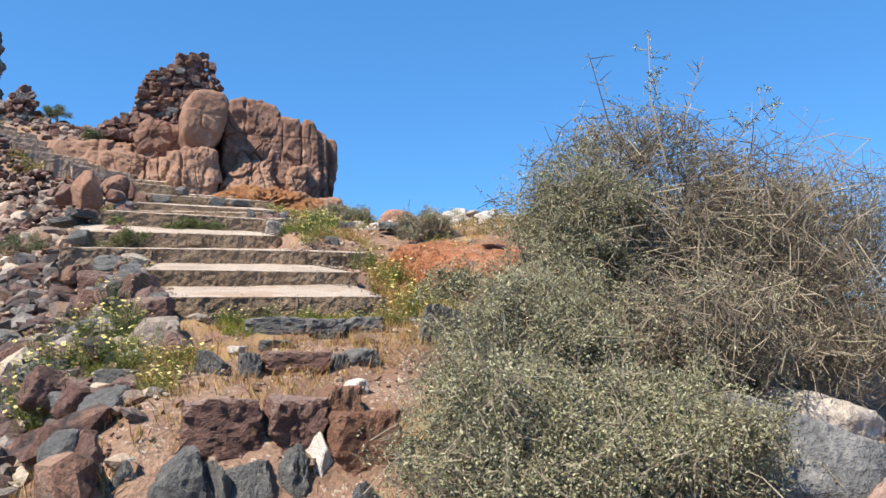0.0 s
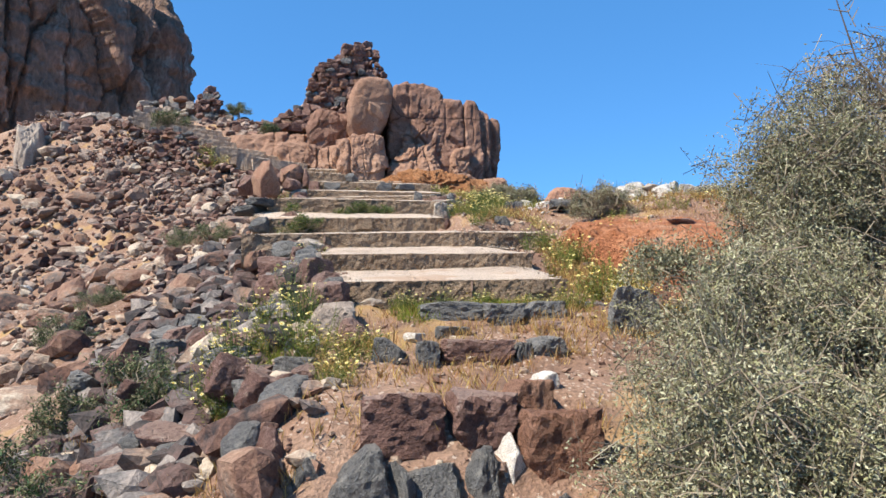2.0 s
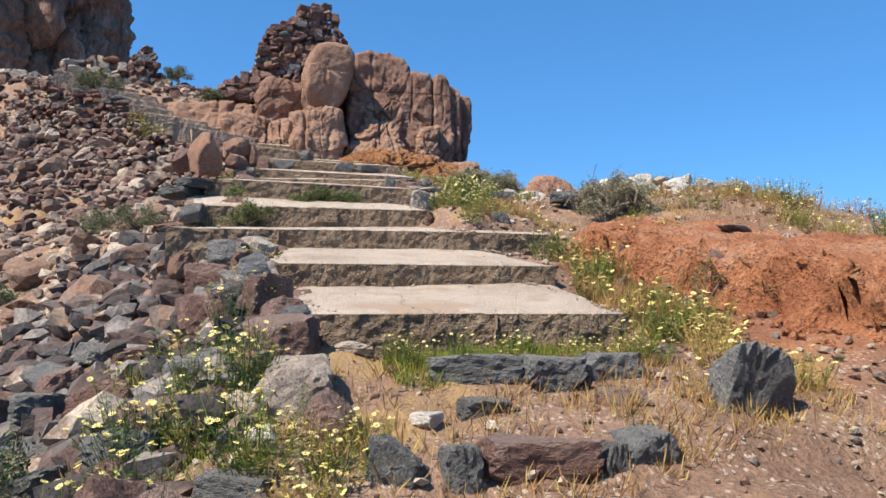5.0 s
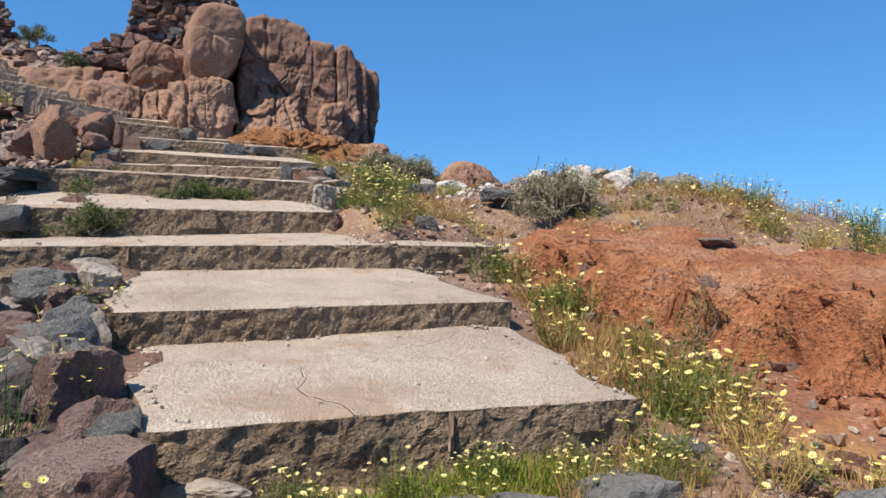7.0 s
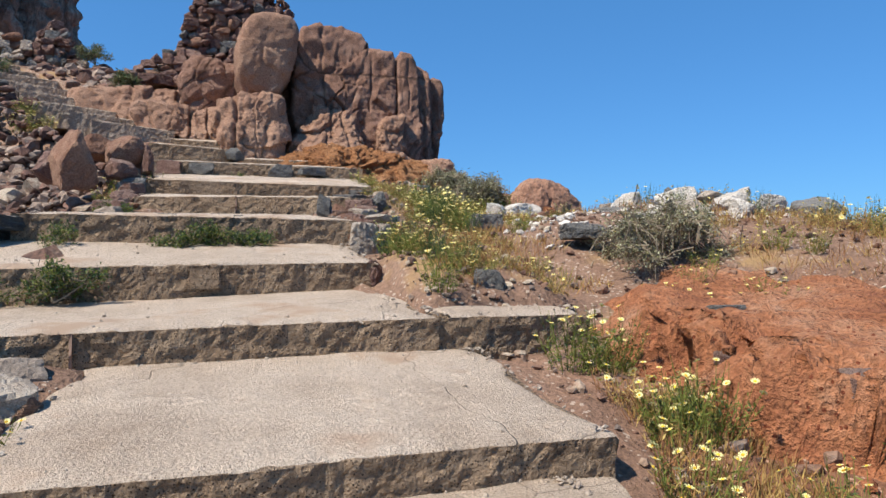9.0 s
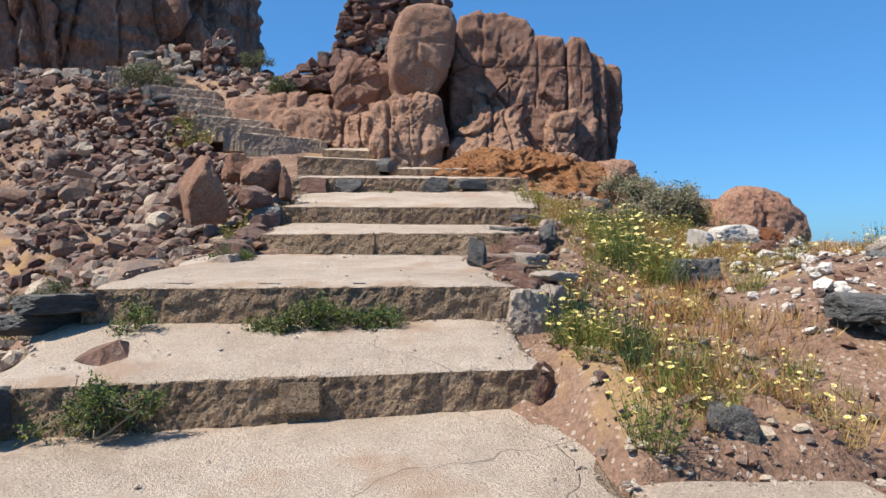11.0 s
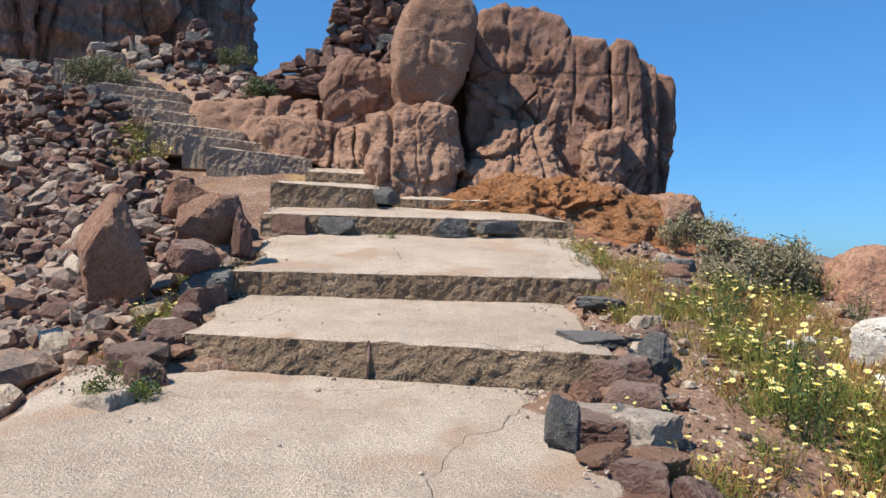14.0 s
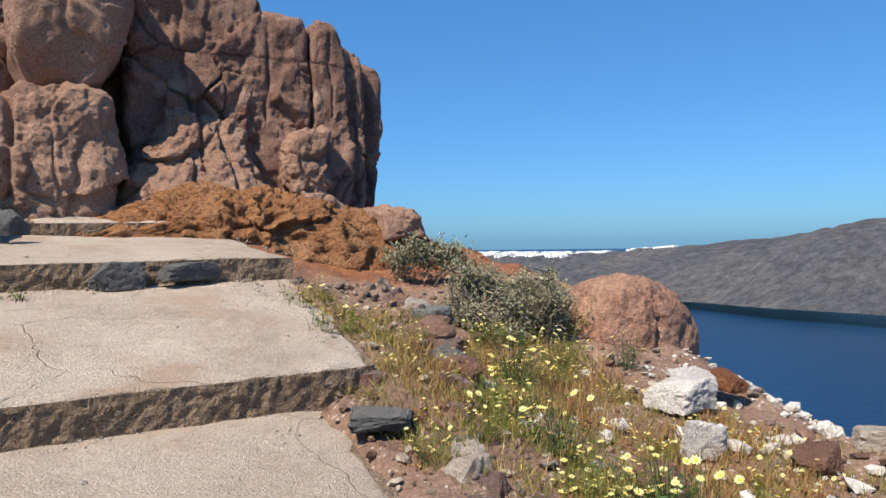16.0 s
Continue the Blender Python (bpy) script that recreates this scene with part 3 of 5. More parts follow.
OUT = "blocks of the red outcrop"
profile_rock("rock_block", [(0.45, 4.2), (0.55, 4.56), (0.83, 4.59), (1.06, 4.66), (1.3, 4.62), (1.5, 4.58), (1.66, 4.4), (1.74, 3.9), (1.7, 1.9), (0.45, 1.9), (0.36, 2.9)],
             9.1, 2.2, 61, M_RED, "hollowed red tuff face of a massive outcrop", 7, 9, 0.07, 0.03, 1.3, [(0.92, 3.2, 0.86, 4.5, 0.03, 0.05)], 0.06, OUT, blocks=0.12)
profile_rock("rock_block", [(1.58, 4.16), (1.7, 4.22), (1.87, 4.2), (2.19, 4.16), (2.21, 3.4), (2.06, 2.6), (1.95, 1.9), (1.3, 1.9), (1.42, 3.0)],
             8.98, 2.2, 62, M_RED, "tilted slab of cracked red tuff in the outcrop", 7, 9, 0.04, 0.025, 1.5, [(1.72, 3.1, 1.8, 4.1, 0.02, 0.05)], 0.1, OUT, blocks=0.07, flutes=0.005)
profile_rock("rock_block", [(2.25, 4.14), (2.36, 4.17), (2.51, 4.15), (2.61, 4.03), (2.68, 3.4), (2.66, 2.6), (2.55, 1.9), (2.06, 1.9), (2.14, 2.7), (2.26, 3.4)],
             8.92, 2.2, 74, M_RED, "sheer upright slab of red tuff with scratched lines", 7, 10, 0.03, 0.02, 1.5, [(2.45, 3.2, 2.44, 4.1, 0.014, 0.03)], 0.1, OUT, blocks=0.05, flutes=0.005)
profile_rock("rock_block", [(2.58, 3.98), (2.68, 4.03), (2.8, 3.97), (2.9, 3.86), (2.93, 3.2), (2.88, 2.4), (2.8, 1.9), (2.55, 1.9), (2.6, 2.8)],
             9.06, 2.0, 63, M_RED, "narrow fluted column on the flank of the outcrop", 6, 7, 0.04, 0.025, 1.5, [(2.75, 2.2, 2.78, 3.9, 0.02, 0.06)], 0.08, OUT, blocks=0.06, flutes=0.005)
profile_rock("rock_block", [(2.84, 3.74), (2.95, 3.82), (3.2, 3.82), (3.25, 3.32), (3.19, 2.84), (3.07, 2.36), (3.0, 1.9), (2.76, 1.9), (2.84, 2.8)],
             9.25, 1.9, 59, M_RED, "dark side buttress of the red outcrop", 6, 6, 0.05, 0.025, 1.5, [(2.98, 2.4, 3.0, 3.7, 0.02, 0.06)], 0.06, OUT, blocks=0.07, flutes=0.005)
profile_rock("rock_block", [(-1.3, 3.4), (-0.6, 3.9), (0.1, 4.3), (0.5, 4.62), (0.72, 4.62), (0.95, 4.3), (1.0, 1.9), (-1.3, 2.0)], 9.75, 1.2, 60, M_RED, "shadowed rock filling the cleft behind the boulders", 6, 5, 0.1, 0.03, 1.4, (), 0.05, OUT, blocks=0.08)
profile_rock("rock_block", [(-0.57, 3.5), (-0.56, 3.95), (-0.47, 4.26), (-0.32, 4.46), (0.02, 4.54), (0.33, 4.51), (0.47, 4.3), (0.45, 3.9), (0.37, 3.51), (0.14, 3.22), (-0.12, 3.12), (-0.43, 3.2)],
             8.75, 1.4, 64, M_PINK, "rounded pinkish boulder perched on the outcrop", 6, 4.5, 0.04, 0.015, 1.2, [(0.2, 3.95, 0.42, 4.0, 0.3, 0.02)], -0.14, OUT, blocks=0.045)
profile_rock("rock_block", [(-0.95, 2.6), (-0.85, 2.95), (-0.62, 2.98), (-0.42, 3.08), (-0.2, 3.16), (-0.02, 3.16), (0.1, 3.04), (0.15, 2.68), (0.16, 1.9), (-0.5, 1.9), (-0.7, 2.1), (-0.9, 2.2)],
             8.25, 1.4, 65, M_PINK, "rounded pitted boulder at the foot of the outcrop", 7, 3.6, 0.1, 0.03, 1.6, [(-0.62, 2.2, -0.6, 2.95, 0.03, 0.1), (-0.2, 1.9, -0.1, 2.5, 0.03, 0.05)], 0.16, OUT, blocks=0.08)
profile_rock("rock_block", [(0.3, 2.4), (0.54, 2.62), (0.64, 2.88), (0.76, 3.16), (0.9, 3.12), (1.2, 3.05), (1.45, 2.88), (1.6, 2.4), (1.72, 2.1), (1.6, 1.8), (0.3, 1.8)],
             8.45, 1.5, 66, M_PINK, "knobbly pink tuff buttress below the tall block", 7, 3.6, 0.12, 0.035, 1.8, [(0.98, 2.5, 1.0, 3.1, 0.03, 0.08), (1.3, 2.2, 1.2, 2.95, 0.03, 0.08)], 0.3, OUT, blocks=0.1)
profile_rock("rock_block", [(1.86, 2.7), (1.92, 2.9), (2.15, 2.98), (2.3, 2.96), (2.34, 2.4), (2.2, 2.1), (1.86, 2.2)],
             8.72, 0.7, 67, M_PINK, "squat cracked tuff lump against the outcrop", 6, 4, 0.09, 0.03, 2.2, (), 0.06, OUT, blocks=0.06)
profile_rock("rock_block", [(1.75, 2.15), (1.95, 2.28), (2.2, 2.3), (2.36, 2.2), (2.42, 1.95), (1.75, 1.9)], 8.4, 0.7, 58, M_PINK, "low tuff boulder resting on ochre earth", 6, 3.5, 0.06, 0.02, 2.0, (), 0.1, OUT, blocks=0.04)
profile_rock("rock_block", [(-3.3, 3.36), (-2.6, 3.48), (-2.2, 3.5), (-1.3, 3.52), (-0.5, 3.35), (-0.4, 2.3), (-1.3, 2.2), (-2.2, 2.5), (-3.2, 2.9)],
             9.95, 1.8, 68, M_PINK, "low ledge of pale red tuff beside the upper stairs", 7, 7.0, 0.08, 0.03, 1.4, [(-1.55, 2.6, -1.5, 3.4, 0.03, 0.1), (-2.3, 2.8, -2.32, 3.5, 0.02, 0.06)], 0.15, OUT, blocks=0.09)
profile_rock("rock_block", [(-2.2, 2.82), (-2.02, 2.97), (-1.75, 2.99), (-1.4, 2.98), (-1.05, 3.02), (-0.7, 3.0), (-0.55, 2.0), (-1.1, 2.2), (-1.6, 2.4), (-2.1, 2.45)],
             8.9, 1.4, 69, M_PINK, "smooth worn tuff hump with dark hollows", 7, 4.5, 0.1, 0.03, 1.6, [(-1.28, 2.3, -1.24, 2.9, 0.04, 0.14), (-1.0, 2.4, -0.95, 2.95, 0.02, 0.08)], 0.25, OUT, blocks=0.08)
profile_rock("rock_block", [(-1.52, 3.5), (-1.4, 3.87), (-1.17, 3.98), (-0.84, 3.92), (-0.5, 3.8), (-0.45, 3.2), (-1.4, 3.15)],
             9.7, 1.2, 70, M_RED, "rounded red boulder above a dark hollow", 6, 3.0, 0.06, 0.02, 1.4, (), -0.08, OUT, blocks=0.04)
profile_rock("rock_block", [(-0.7, 1.8), (0.2, 2.05), (0.9, 2.26), (1.6, 2.24), (2.3, 2.1), (2.9, 1.98), (3.25, 1.75), (3.3, 1.2), (0.4, 1.3), (-0.7, 1.6)],
             7.7, 2.0, 71, M_OCHRE, "crumbling ochre earth bank under the outcrop", 7, 2.6, 0.08, 0.05, 2.0, (), 0.45, OUT, blocks=0.05)
profile_rock("rock_block", [(2.5, 2.1), (2.75, 2.15), (2.98, 2.05), (3.05, 1.8), (2.5, 1.75)], 7.95, 0.6, 72, M_PINK, "flat-topped loose block on the ochre bank", 5, 4, 0.06, 0.02, 2.0, (), 0.1, OUT)
profile_rock("boulder", [(2.90, 1.08), (2.96, 1.22), (3.08, 1.4), (3.22, 1.52), (3.44, 1.52), (3.60, 1.46), (3.76, 1.34), (3.92, 1.2), (4.00, 0.95), (3.98, 0.75), (2.92, 0.75)],
             5.35, 0.9, 73, M_ROSE, "smooth rose-brown boulder at the brink of the slope", 6, 2.6, 0.05, 0.02, 1.6, [(3.3, 0.8, 3.45, 1.15, 0.02, 0.04)], 0.1, category="boulder", blocks=0.03)


# ---- cliff ----
def cliff():
    nu, nv = 300, 170
    u, v = np.meshgrid(np.linspace(0, 1, nu), np.linspace(0, 1, nv))
    ang = math.pi * (1.1 + 1.1 * u)
    r = 14.1
    x = -25.3 + r * np.cos(ang)
    y = 51.0 + r * 0.9 * np.sin(ang)
    z = 0 + 32 * v
    p = np.stack([x, y, z], -1).reshape(-1, 3)
    cr = np.random.RandomState(15)
    run = (ang * r).ravel()
    at = np.c_[cr.uniform(run.min(), run.max(), 70), cr.uniform(0, 34, 70)]
    q = np.c_[run, p[:, 2]] + 0.3 * np.c_[fbm(p * 0.4, 71, 3), fbm(p * 0.4, 72, 3)]
    gap = (((q[:, None] - at[None]) * np.array([1.0, 0.2])) ** 2).sum(-1)
    cell = gap.argmin(1)
    near = np.sort(gap, 1)[:, :2]
    seam = np.sqrt(near[:, 1]) - np.sqrt(near[:, 0])
    lean = cr.normal(size=(70, 2)) * np.array([0.42, 0.05])
    disp = cr.uniform(-1.1, 1.1, 70)[cell] + ((q - at[cell]) * lean[cell]).sum(1) - 0.8 * (1 - sstep(0.0, 0.25, seam))
    disp += 0.22 * fbm(p * np.array([0.9, 0.9, 0.5]), 6, 5, True) + 0.25 * fbm(p * np.array([0.5, 0.5, 2.2]), 7, 3)
    dirs = np.stack([np.cos(ang), np.sin(ang), 0 * ang], -1).reshape(-1, 3)
    round_top = 3.4 * np.maximum(0, (p[:, 2] - 19.0) / 6) ** 1.8
    p = p + dirs * (disp - round_top)[:, None]
    i = (np.arange(nv - 1)[:, None] * nu + np.arange(nu - 1)).ravel()
    f = np.c_[i, i + 1, i + nu + 1, i + nu].tolist()
    f.append(list(range((nv - 1) * nu, nv * nu)))
    return tagged(part("cliff", mesh_data("cliff", p, f, M_CLIFF, True)), "towering dark lava cliff with vertical buttresses", "cliff", kind="structure")


cliff()


# ---- island across the water, with a white town on its crest ----
def island_crest(s):
    """Height of the far crest above the sea along the shore, s in metres."""
    return np.interp(s, [-900, -267, 60, 170, 255, 402, 600, 900], [40, 42, 44, 51, 56, 76, 92, 98])


def island():
    along = np.linspace(-900, 900, 300)
    up = np.linspace(0, 1, 46)
    s, v = np.meshgrid(along, up)
    s, v = s.ravel(), v.ravel()
    shore = np.array([468.0, 700.0])
    axis = np.array([0.06, -0.998])
    inland = np.array([0.998, 0.06])
    q = np.c_[s * 0.012, v * 2, 0 * s]
    h = island_crest(s) * np.where(v < 0.75, sstep(-0.15, 0.75, v) ** 0.8, 1 - 0.5 * (v - 0.75) / 0.25)
    gully = 5 * fbm(np.c_[s * 0.03 + v * 0.8, v * 0.6, 0 * s], 31, 4, True) * v * (1 - v) * 2 + 3 * fbm(q * 4, 33, 3) * v
    depth = 10 * fbm(np.c_[s * 0.01, 0 * s, 0 * s], 35, 3) + v * 220
    xy = shore + axis * s[:, None] + inland * depth[:, None]
    z = -59 + h + np.where(v < 0.02, 0, gully)
    w = len(along)
    i = (np.arange(len(up) - 1)[:, None] * w + np.arange(w - 1)).ravel()
    f = np.c_[i, i + 1, i + w + 1, i + w]
    me = mesh_data("island", np.c_[xy, z], f, M_ISLAND, True)
    tagged(part("backdrop", me), "steep grey-brown volcanic island across the bay", "island", kind="structure")
    # the town: small whitewashed cubes along the crest
    rng = np.random.RandomState(5)
    vs, fs = [], []
    box = np.array([(-1, -1, -1), (1, -1, -1), (1, 1, -1), (-1, 1, -1), (-1, -1, 1), (1, -1, 1), (1, 1, 1), (-1, 1, 1)], float) / 2
    quads = np.array([(0, 1, 2, 3), (4, 5, 6, 7), (0, 1, 5, 4), (1, 2, 6, 5), (2, 3, 7, 6), (3, 0, 4, 7)])
    spans = [(-420, 45, 620), (45, 75, 24), (105, 135, 16), (145, 172, 16), (243, 246, 2), (383, 387, 2)]
    for a, b, count in spans:
        for _ in range(count):
            t = rng.uniform(a, b)
            back = 0.75 - rng.uniform(0, 0.2) if b < 60 else 0.75
            hh = island_crest(t) * (sstep(-0.15, 0.75, back) ** 0.8)
            pos = shore + axis * t + inland * (back * 220)
            dim = np.array([rng.uniform(3, 8), rng.uniform(3, 7), rng.uniform(2.4, 5.0)])
            vs.append(box * dim + np.array([pos[0], pos[1], -59 + hh + 1.0]))
            fs.append(quads + 8 * len(fs))
    town = mesh_data("town", np.concatenate(vs), np.concatenate(fs), M_WALLWHITE)
    tagged(part("town", town), "far white village houses strung along the island's crest", "town", kind="stuff")


island()


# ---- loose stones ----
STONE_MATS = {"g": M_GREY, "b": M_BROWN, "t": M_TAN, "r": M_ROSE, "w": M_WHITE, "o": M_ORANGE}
STONE_WORDS = {
    "g": "blue-grey basalt stone with pale lichen patches", "b": "dark maroon lava stone with rough pitted sides",
    "t": "pale tan lava stone, dusty and angular", "r": "rose-coloured weathered stone with rounded edges",
    "w": "chalky white tuff stone with dark specks", "o": "crumbly orange scoria lump in the bank"}
STONE_MESH = {}


def stone_mesh(kind, variant):
    key = (kind, variant)
    if key not in STONE_MESH:
        p, f = rock_shape(4, 200 + 13 * variant, 6 if variant < 4 else 9, 0.08, 0.05, 40, 1.6, 0.5 if variant < 4 else 0.42, variant < 4)
        p = p / np.abs(p).max(0) / 2
        STONE_MESH[key] = mesh_data("stone", p, f, STONE_MATS[kind])
    return STONE_MESH[key]


def stone(x, y, z, w, d, h, kind, variant, turn=0.0, tilt=0.0, parent=None, label="", group=""):
    ob = new("stone", stone_mesh(kind, variant % 9))
    ob.matrix_basis = pose(x, y, z, tilt, tilt * 0.5, turn) @ Matrix.Diagonal((w, d, h, 1))
    if parent is not None:
        ob.parent = parent
        return ob
    return tagged(ob, label or STONE_WORDS[kind], "stone", group)


# rough stone steps below the concrete ones: centre, size, kind
def stone_steps(label, rows, square=True):
    thing = tagged(new("stone_step"), label, "step", "rough stone steps")
    for k, (x, y, z, w, d, h, kind) in enumerate(rows):
        fit = 1.05 if square else 1.18
        stone(x, y, z, w * fit, d * fit, h * fit, kind, k % 4 if square else 4 + k % 5, (k * 37) % 17 - 8, (k * 29) % 11 - 5, thing)


stone_steps("row of grey stones edging an earthen step", [
    (-1.79, -4.45, -1.52, 0.18, 0.2, 0.22, "g"), (-1.58, -4.5, -1.53, 0.21, 0.22, 0.28, "g"), (-1.42, -4.54, -1.55, 0.11, 0.2, 0.22, "g"),
    (-1.265, -4.55, -1.55, 0.23, 0.22, 0.24, "g"), (-1.07, -4.53, -1.53, 0.17, 0.22, 0.26, "g"), (-0.95, -4.5, -1.49, 0.13, 0.18, 0.25, "w")], False)
stone_steps("two rough maroon blocks forming a step with a rose stone", [
    (-1.36, -4.24, -1.33, 0.38, 0.44, 0.3, "b"), (-1.02, -4.24, -1.32, 0.3, 0.5, 0.32, "b"), (-0.79, -4.2, -1.3, 0.25, 0.36, 0.34, "r"), (-0.63, -4.05, -1.2, 0.12, 0.16, 0.16, "w")])
stone_steps("low course of purple-brown and grey stones", [
    (-1.1, -3.47, -1.1, 0.14, 0.22, 0.2, "g"), (-0.82, -3.46, -1.09, 0.43, 0.24, 0.22, "b"), (-0.56, -3.48, -1.1, 0.1, 0.2, 0.18, "g"), (-0.41, -3.43, -1.08, 0.24, 0.24, 0.22, "g")])
stone_steps("flat dark slabs in front of the concrete", [
    (-0.8, -2.7, -0.88, 0.46, 0.3, 0.19, "g"), (-0.46, -2.76, -0.88, 0.3, 0.3, 0.21, "g"), (-0.17, -2.7, -0.87, 0.34, 0.34, 0.19, "g")])

# x, y, z, width, depth, height, kind
for k, (x, y, z, w, d, h, kind) in enumerate([
        (-0.73, -4.45, -1.42, 0.38, 0.32, 0.42, "r"), (0.24, -3.2, -0.92, 0.54, 0.4, 0.46, "g"), (-1.6, -2.82, -0.9, 0.36, 0.32, 0.3, "t"),
        (-1.48, -3.1, -0.99, 0.36, 0.24, 0.24, "b"), (-1.32, -3.48, -1.1, 0.26, 0.24, 0.24, "g"), (-1.85, -3.95, -1.28, 0.3, 0.3, 0.3, "g"),
        (-2.0, -3.76, -1.24, 0.27, 0.26, 0.3, "b"), (-2.17, -3.5, -1.18, 0.3, 0.26, 0.28, "b"), (-1.8, -3.4, -1.13, 0.26, 0.2, 0.12, "g")]):
    stone(x, y, z, w, d, h, kind, 6 if k == 1 else k + 1, k * 41)
for k, (x, y, z, w, d, h, kind) in enumerate([
        (-1.93, -4.3, -1.44, 0.17, 0.2, 0.26, "b"), (-2.06, -4.2, -1.42, 0.22, 0.2, 0.24, "g"), (-1.6, -3.85, -1.26, 0.2, 0.18, 0.16, "t"),
        (-1.72, -3.22, -1.04, 0.16, 0.16, 0.16, "w"), (-1.72, -1.28, -0.45, 0.24, 0.3, 0.34, "g"), (-1.63, -2.4, -0.78, 0.34, 0.3, 0.34, "b"),
        (-1.56, -2.15, -0.66, 0.18, 0.2, 0.18, "g"), (0.36, -2.42, -0.84, 0.3, 0.2, 0.13, "g"), (0.54, 0.47, 0.14, 0.21, 0.2, 0.2, "g")]):
    stone(x, y, z, w, d, h, kind, k + 4, k * 29 + 10)
for k, (x, y, z, w, d, h, kind) in enumerate([
        (-0.85, -3.0, -0.98, 0.24, 0.16, 0.1, "g"), (-1.11, -3.08, -1.0, 0.13, 0.1, 0.07, "w"), (-0.24, -3.02, -0.96, 0.26, 0.22, 0.12, "b"), (0.03, -2.74, -0.9, 0.24, 0.18, 0.1, "b"),
        (-1.3, -2.36, -0.79, 0.3, 0.16, 0.07, "t"), (-1.5, -2.2, -0.8, 0.14, 0.16, 0.2, "t"), (-1.76, -3.64, -1.17, 0.18, 0.18, 0.14, "b"), (-2.74, -3.05, -1.27, 0.16, 0.16, 0.16, "b"),
        (-2.0, -5.0, -1.65, 0.34, 0.3, 0.26, "t"), (-1.72, -5.15, -1.7, 0.3, 0.26, 0.16, "t"), (-2.3, -5.0, -1.72, 0.26, 0.24, 0.2, "w"), (-1.38, -5.0, -1.66, 0.2, 0.2, 0.16, "r"),
        (-1.15, -5.1, -1.68, 0.28, 0.24, 0.18, "r"), (-0.85, -4.9, -1.62, 0.2, 0.24, 0.24, "g"), (0.85, -2.75, -0.86, 0.2, 0.18, 0.12, "r")]):
    stone(x, y, z, w, d, h, kind, k, k * 37 + 4, 5)
for k, (x, y, z, w, d, h, kind) in enumerate([
        (-2.29, 4.6, 1.3, 0.52, 0.45, 0.66, "r"), (-1.9, 5.2, 1.5, 0.46, 0.4, 0.42, "r"), (-3.75, 5.5, 1.55, 0.36, 0.3, 0.08, "t"), (-6.5, 6.7, float(ground_z(-6.5, 6.7)) + 0.05, 0.36, 0.3, 0.14, "w"), (-1.88, 4.85, 1.26, 0.4, 0.36, 0.26, "b"), (-1.62, 5.15, 1.42, 0.18, 0.3, 0.36, "b"),
        (-2.25, 6.3, 1.7, 0.46, 0.4, 0.36, "r"), (-1.9, 6.0, 1.6, 0.5, 0.4, 0.36, "b"), (-2.6, 5.4, 1.35, 0.5, 0.45, 0.4, "b")]):
    stone(x, y, z, w, d, h, kind, k % 5 + 4, k * 33 + 5, 8)
for k, (x, y, z, w, d, h, kind) in enumerate([
        (2.0, 3.95, 0.86, 0.27, 0.24, 0.2, "w"), (1.55, 3.75, 0.8, 0.28, 0.24, 0.19, "r"), (1.52, 5.55, 1.22, 0.44, 0.35, 0.2, "r"), (1.68, 5.75, 1.3, 0.28, 0.25, 0.12, "g"),
        (0.32, 3.6, 0.93, 0.3, 0.3, 0.07, "g"), (0.62, 4.4, 1.06, 0.3, 0.28, 0.08, "g"), (0.5, 3.45, 0.8, 0.32, 0.2, 0.2, "g"), (0.2, 2.85, 0.66, 0.2, 0.3, 0.2, "g")]):
    stone(x, y, z, w, d, h, kind, k + 6, k * 47)
for k, (x, y, z, w, d, h, kind) in enumerate([
        (2.5, 4.45, 0.93, 0.34, 0.3, 0.2, "w"), (2.75, 4.55, 0.93, 0.3, 0.3, 0.2, "w"), (2.95, 4.5, 0.92, 0.24, 0.2, 0.16, "o"), (2.4, 3.6, 0.78, 0.26, 0.22, 0.16, "r"),
        (2.2, 3.2, 0.72, 0.2, 0.2, 0.14, "w"), (2.7, 3.0, 0.72, 0.26, 0.25, 0.18, "w"), (2.95, 3.6, 0.78, 0.3, 0.24, 0.16, "t"), (1.35, 2.6, 0.6, 0.3, 0.3, 0.28, "g")]):
    stone(x, y, z, w, d, h, kind, k + 3, k * 51)
for k, (x, y, z, w, d, h, kind) in enumerate([
        (3.3, 1.8, 0.8, 0.36, 0.3, 0.2, "w"), (3.55, 1.6, 0.78, 0.32, 0.3, 0.18, "w"), (3.0, 1.9, 0.76, 0.4, 0.4, 0.2, "t"), (3.75, 1.3, 0.7, 0.6, 0.45, 0.26, "g"),
        (3.9, 0.95, 0.55, 0.5, 0.4, 0.2, "g"), (2.7, 1.9, 0.7, 0.36, 0.3, 0.2, "w"), (2.4, 2.1, 0.7, 0.4, 0.3, 0.18, "g"), (1.55, 1.2, 0.5, 0.34, 0.3, 0.14, "g")]):
    stone(x, y, z, w, d, h, kind, k + 5, k * 23)
for k in range(16):
    a = random.Random(31 + k)
    x, y, w = a.uniform(2.3, 3.7), a.uniform(1.5, 2.5), a.uniform(0.12, 0.3)
    stone(x, y, float(ground_z(x, y)) + 0.2 * w, w * 1.2, w, w * a.uniform(0.5, 0.9), "wwtwg"[k % 5], k, a.uniform(0, 360), a.uniform(-10, 10))
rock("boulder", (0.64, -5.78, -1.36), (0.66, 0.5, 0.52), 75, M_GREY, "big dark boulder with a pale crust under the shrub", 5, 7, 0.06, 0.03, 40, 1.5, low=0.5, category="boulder")
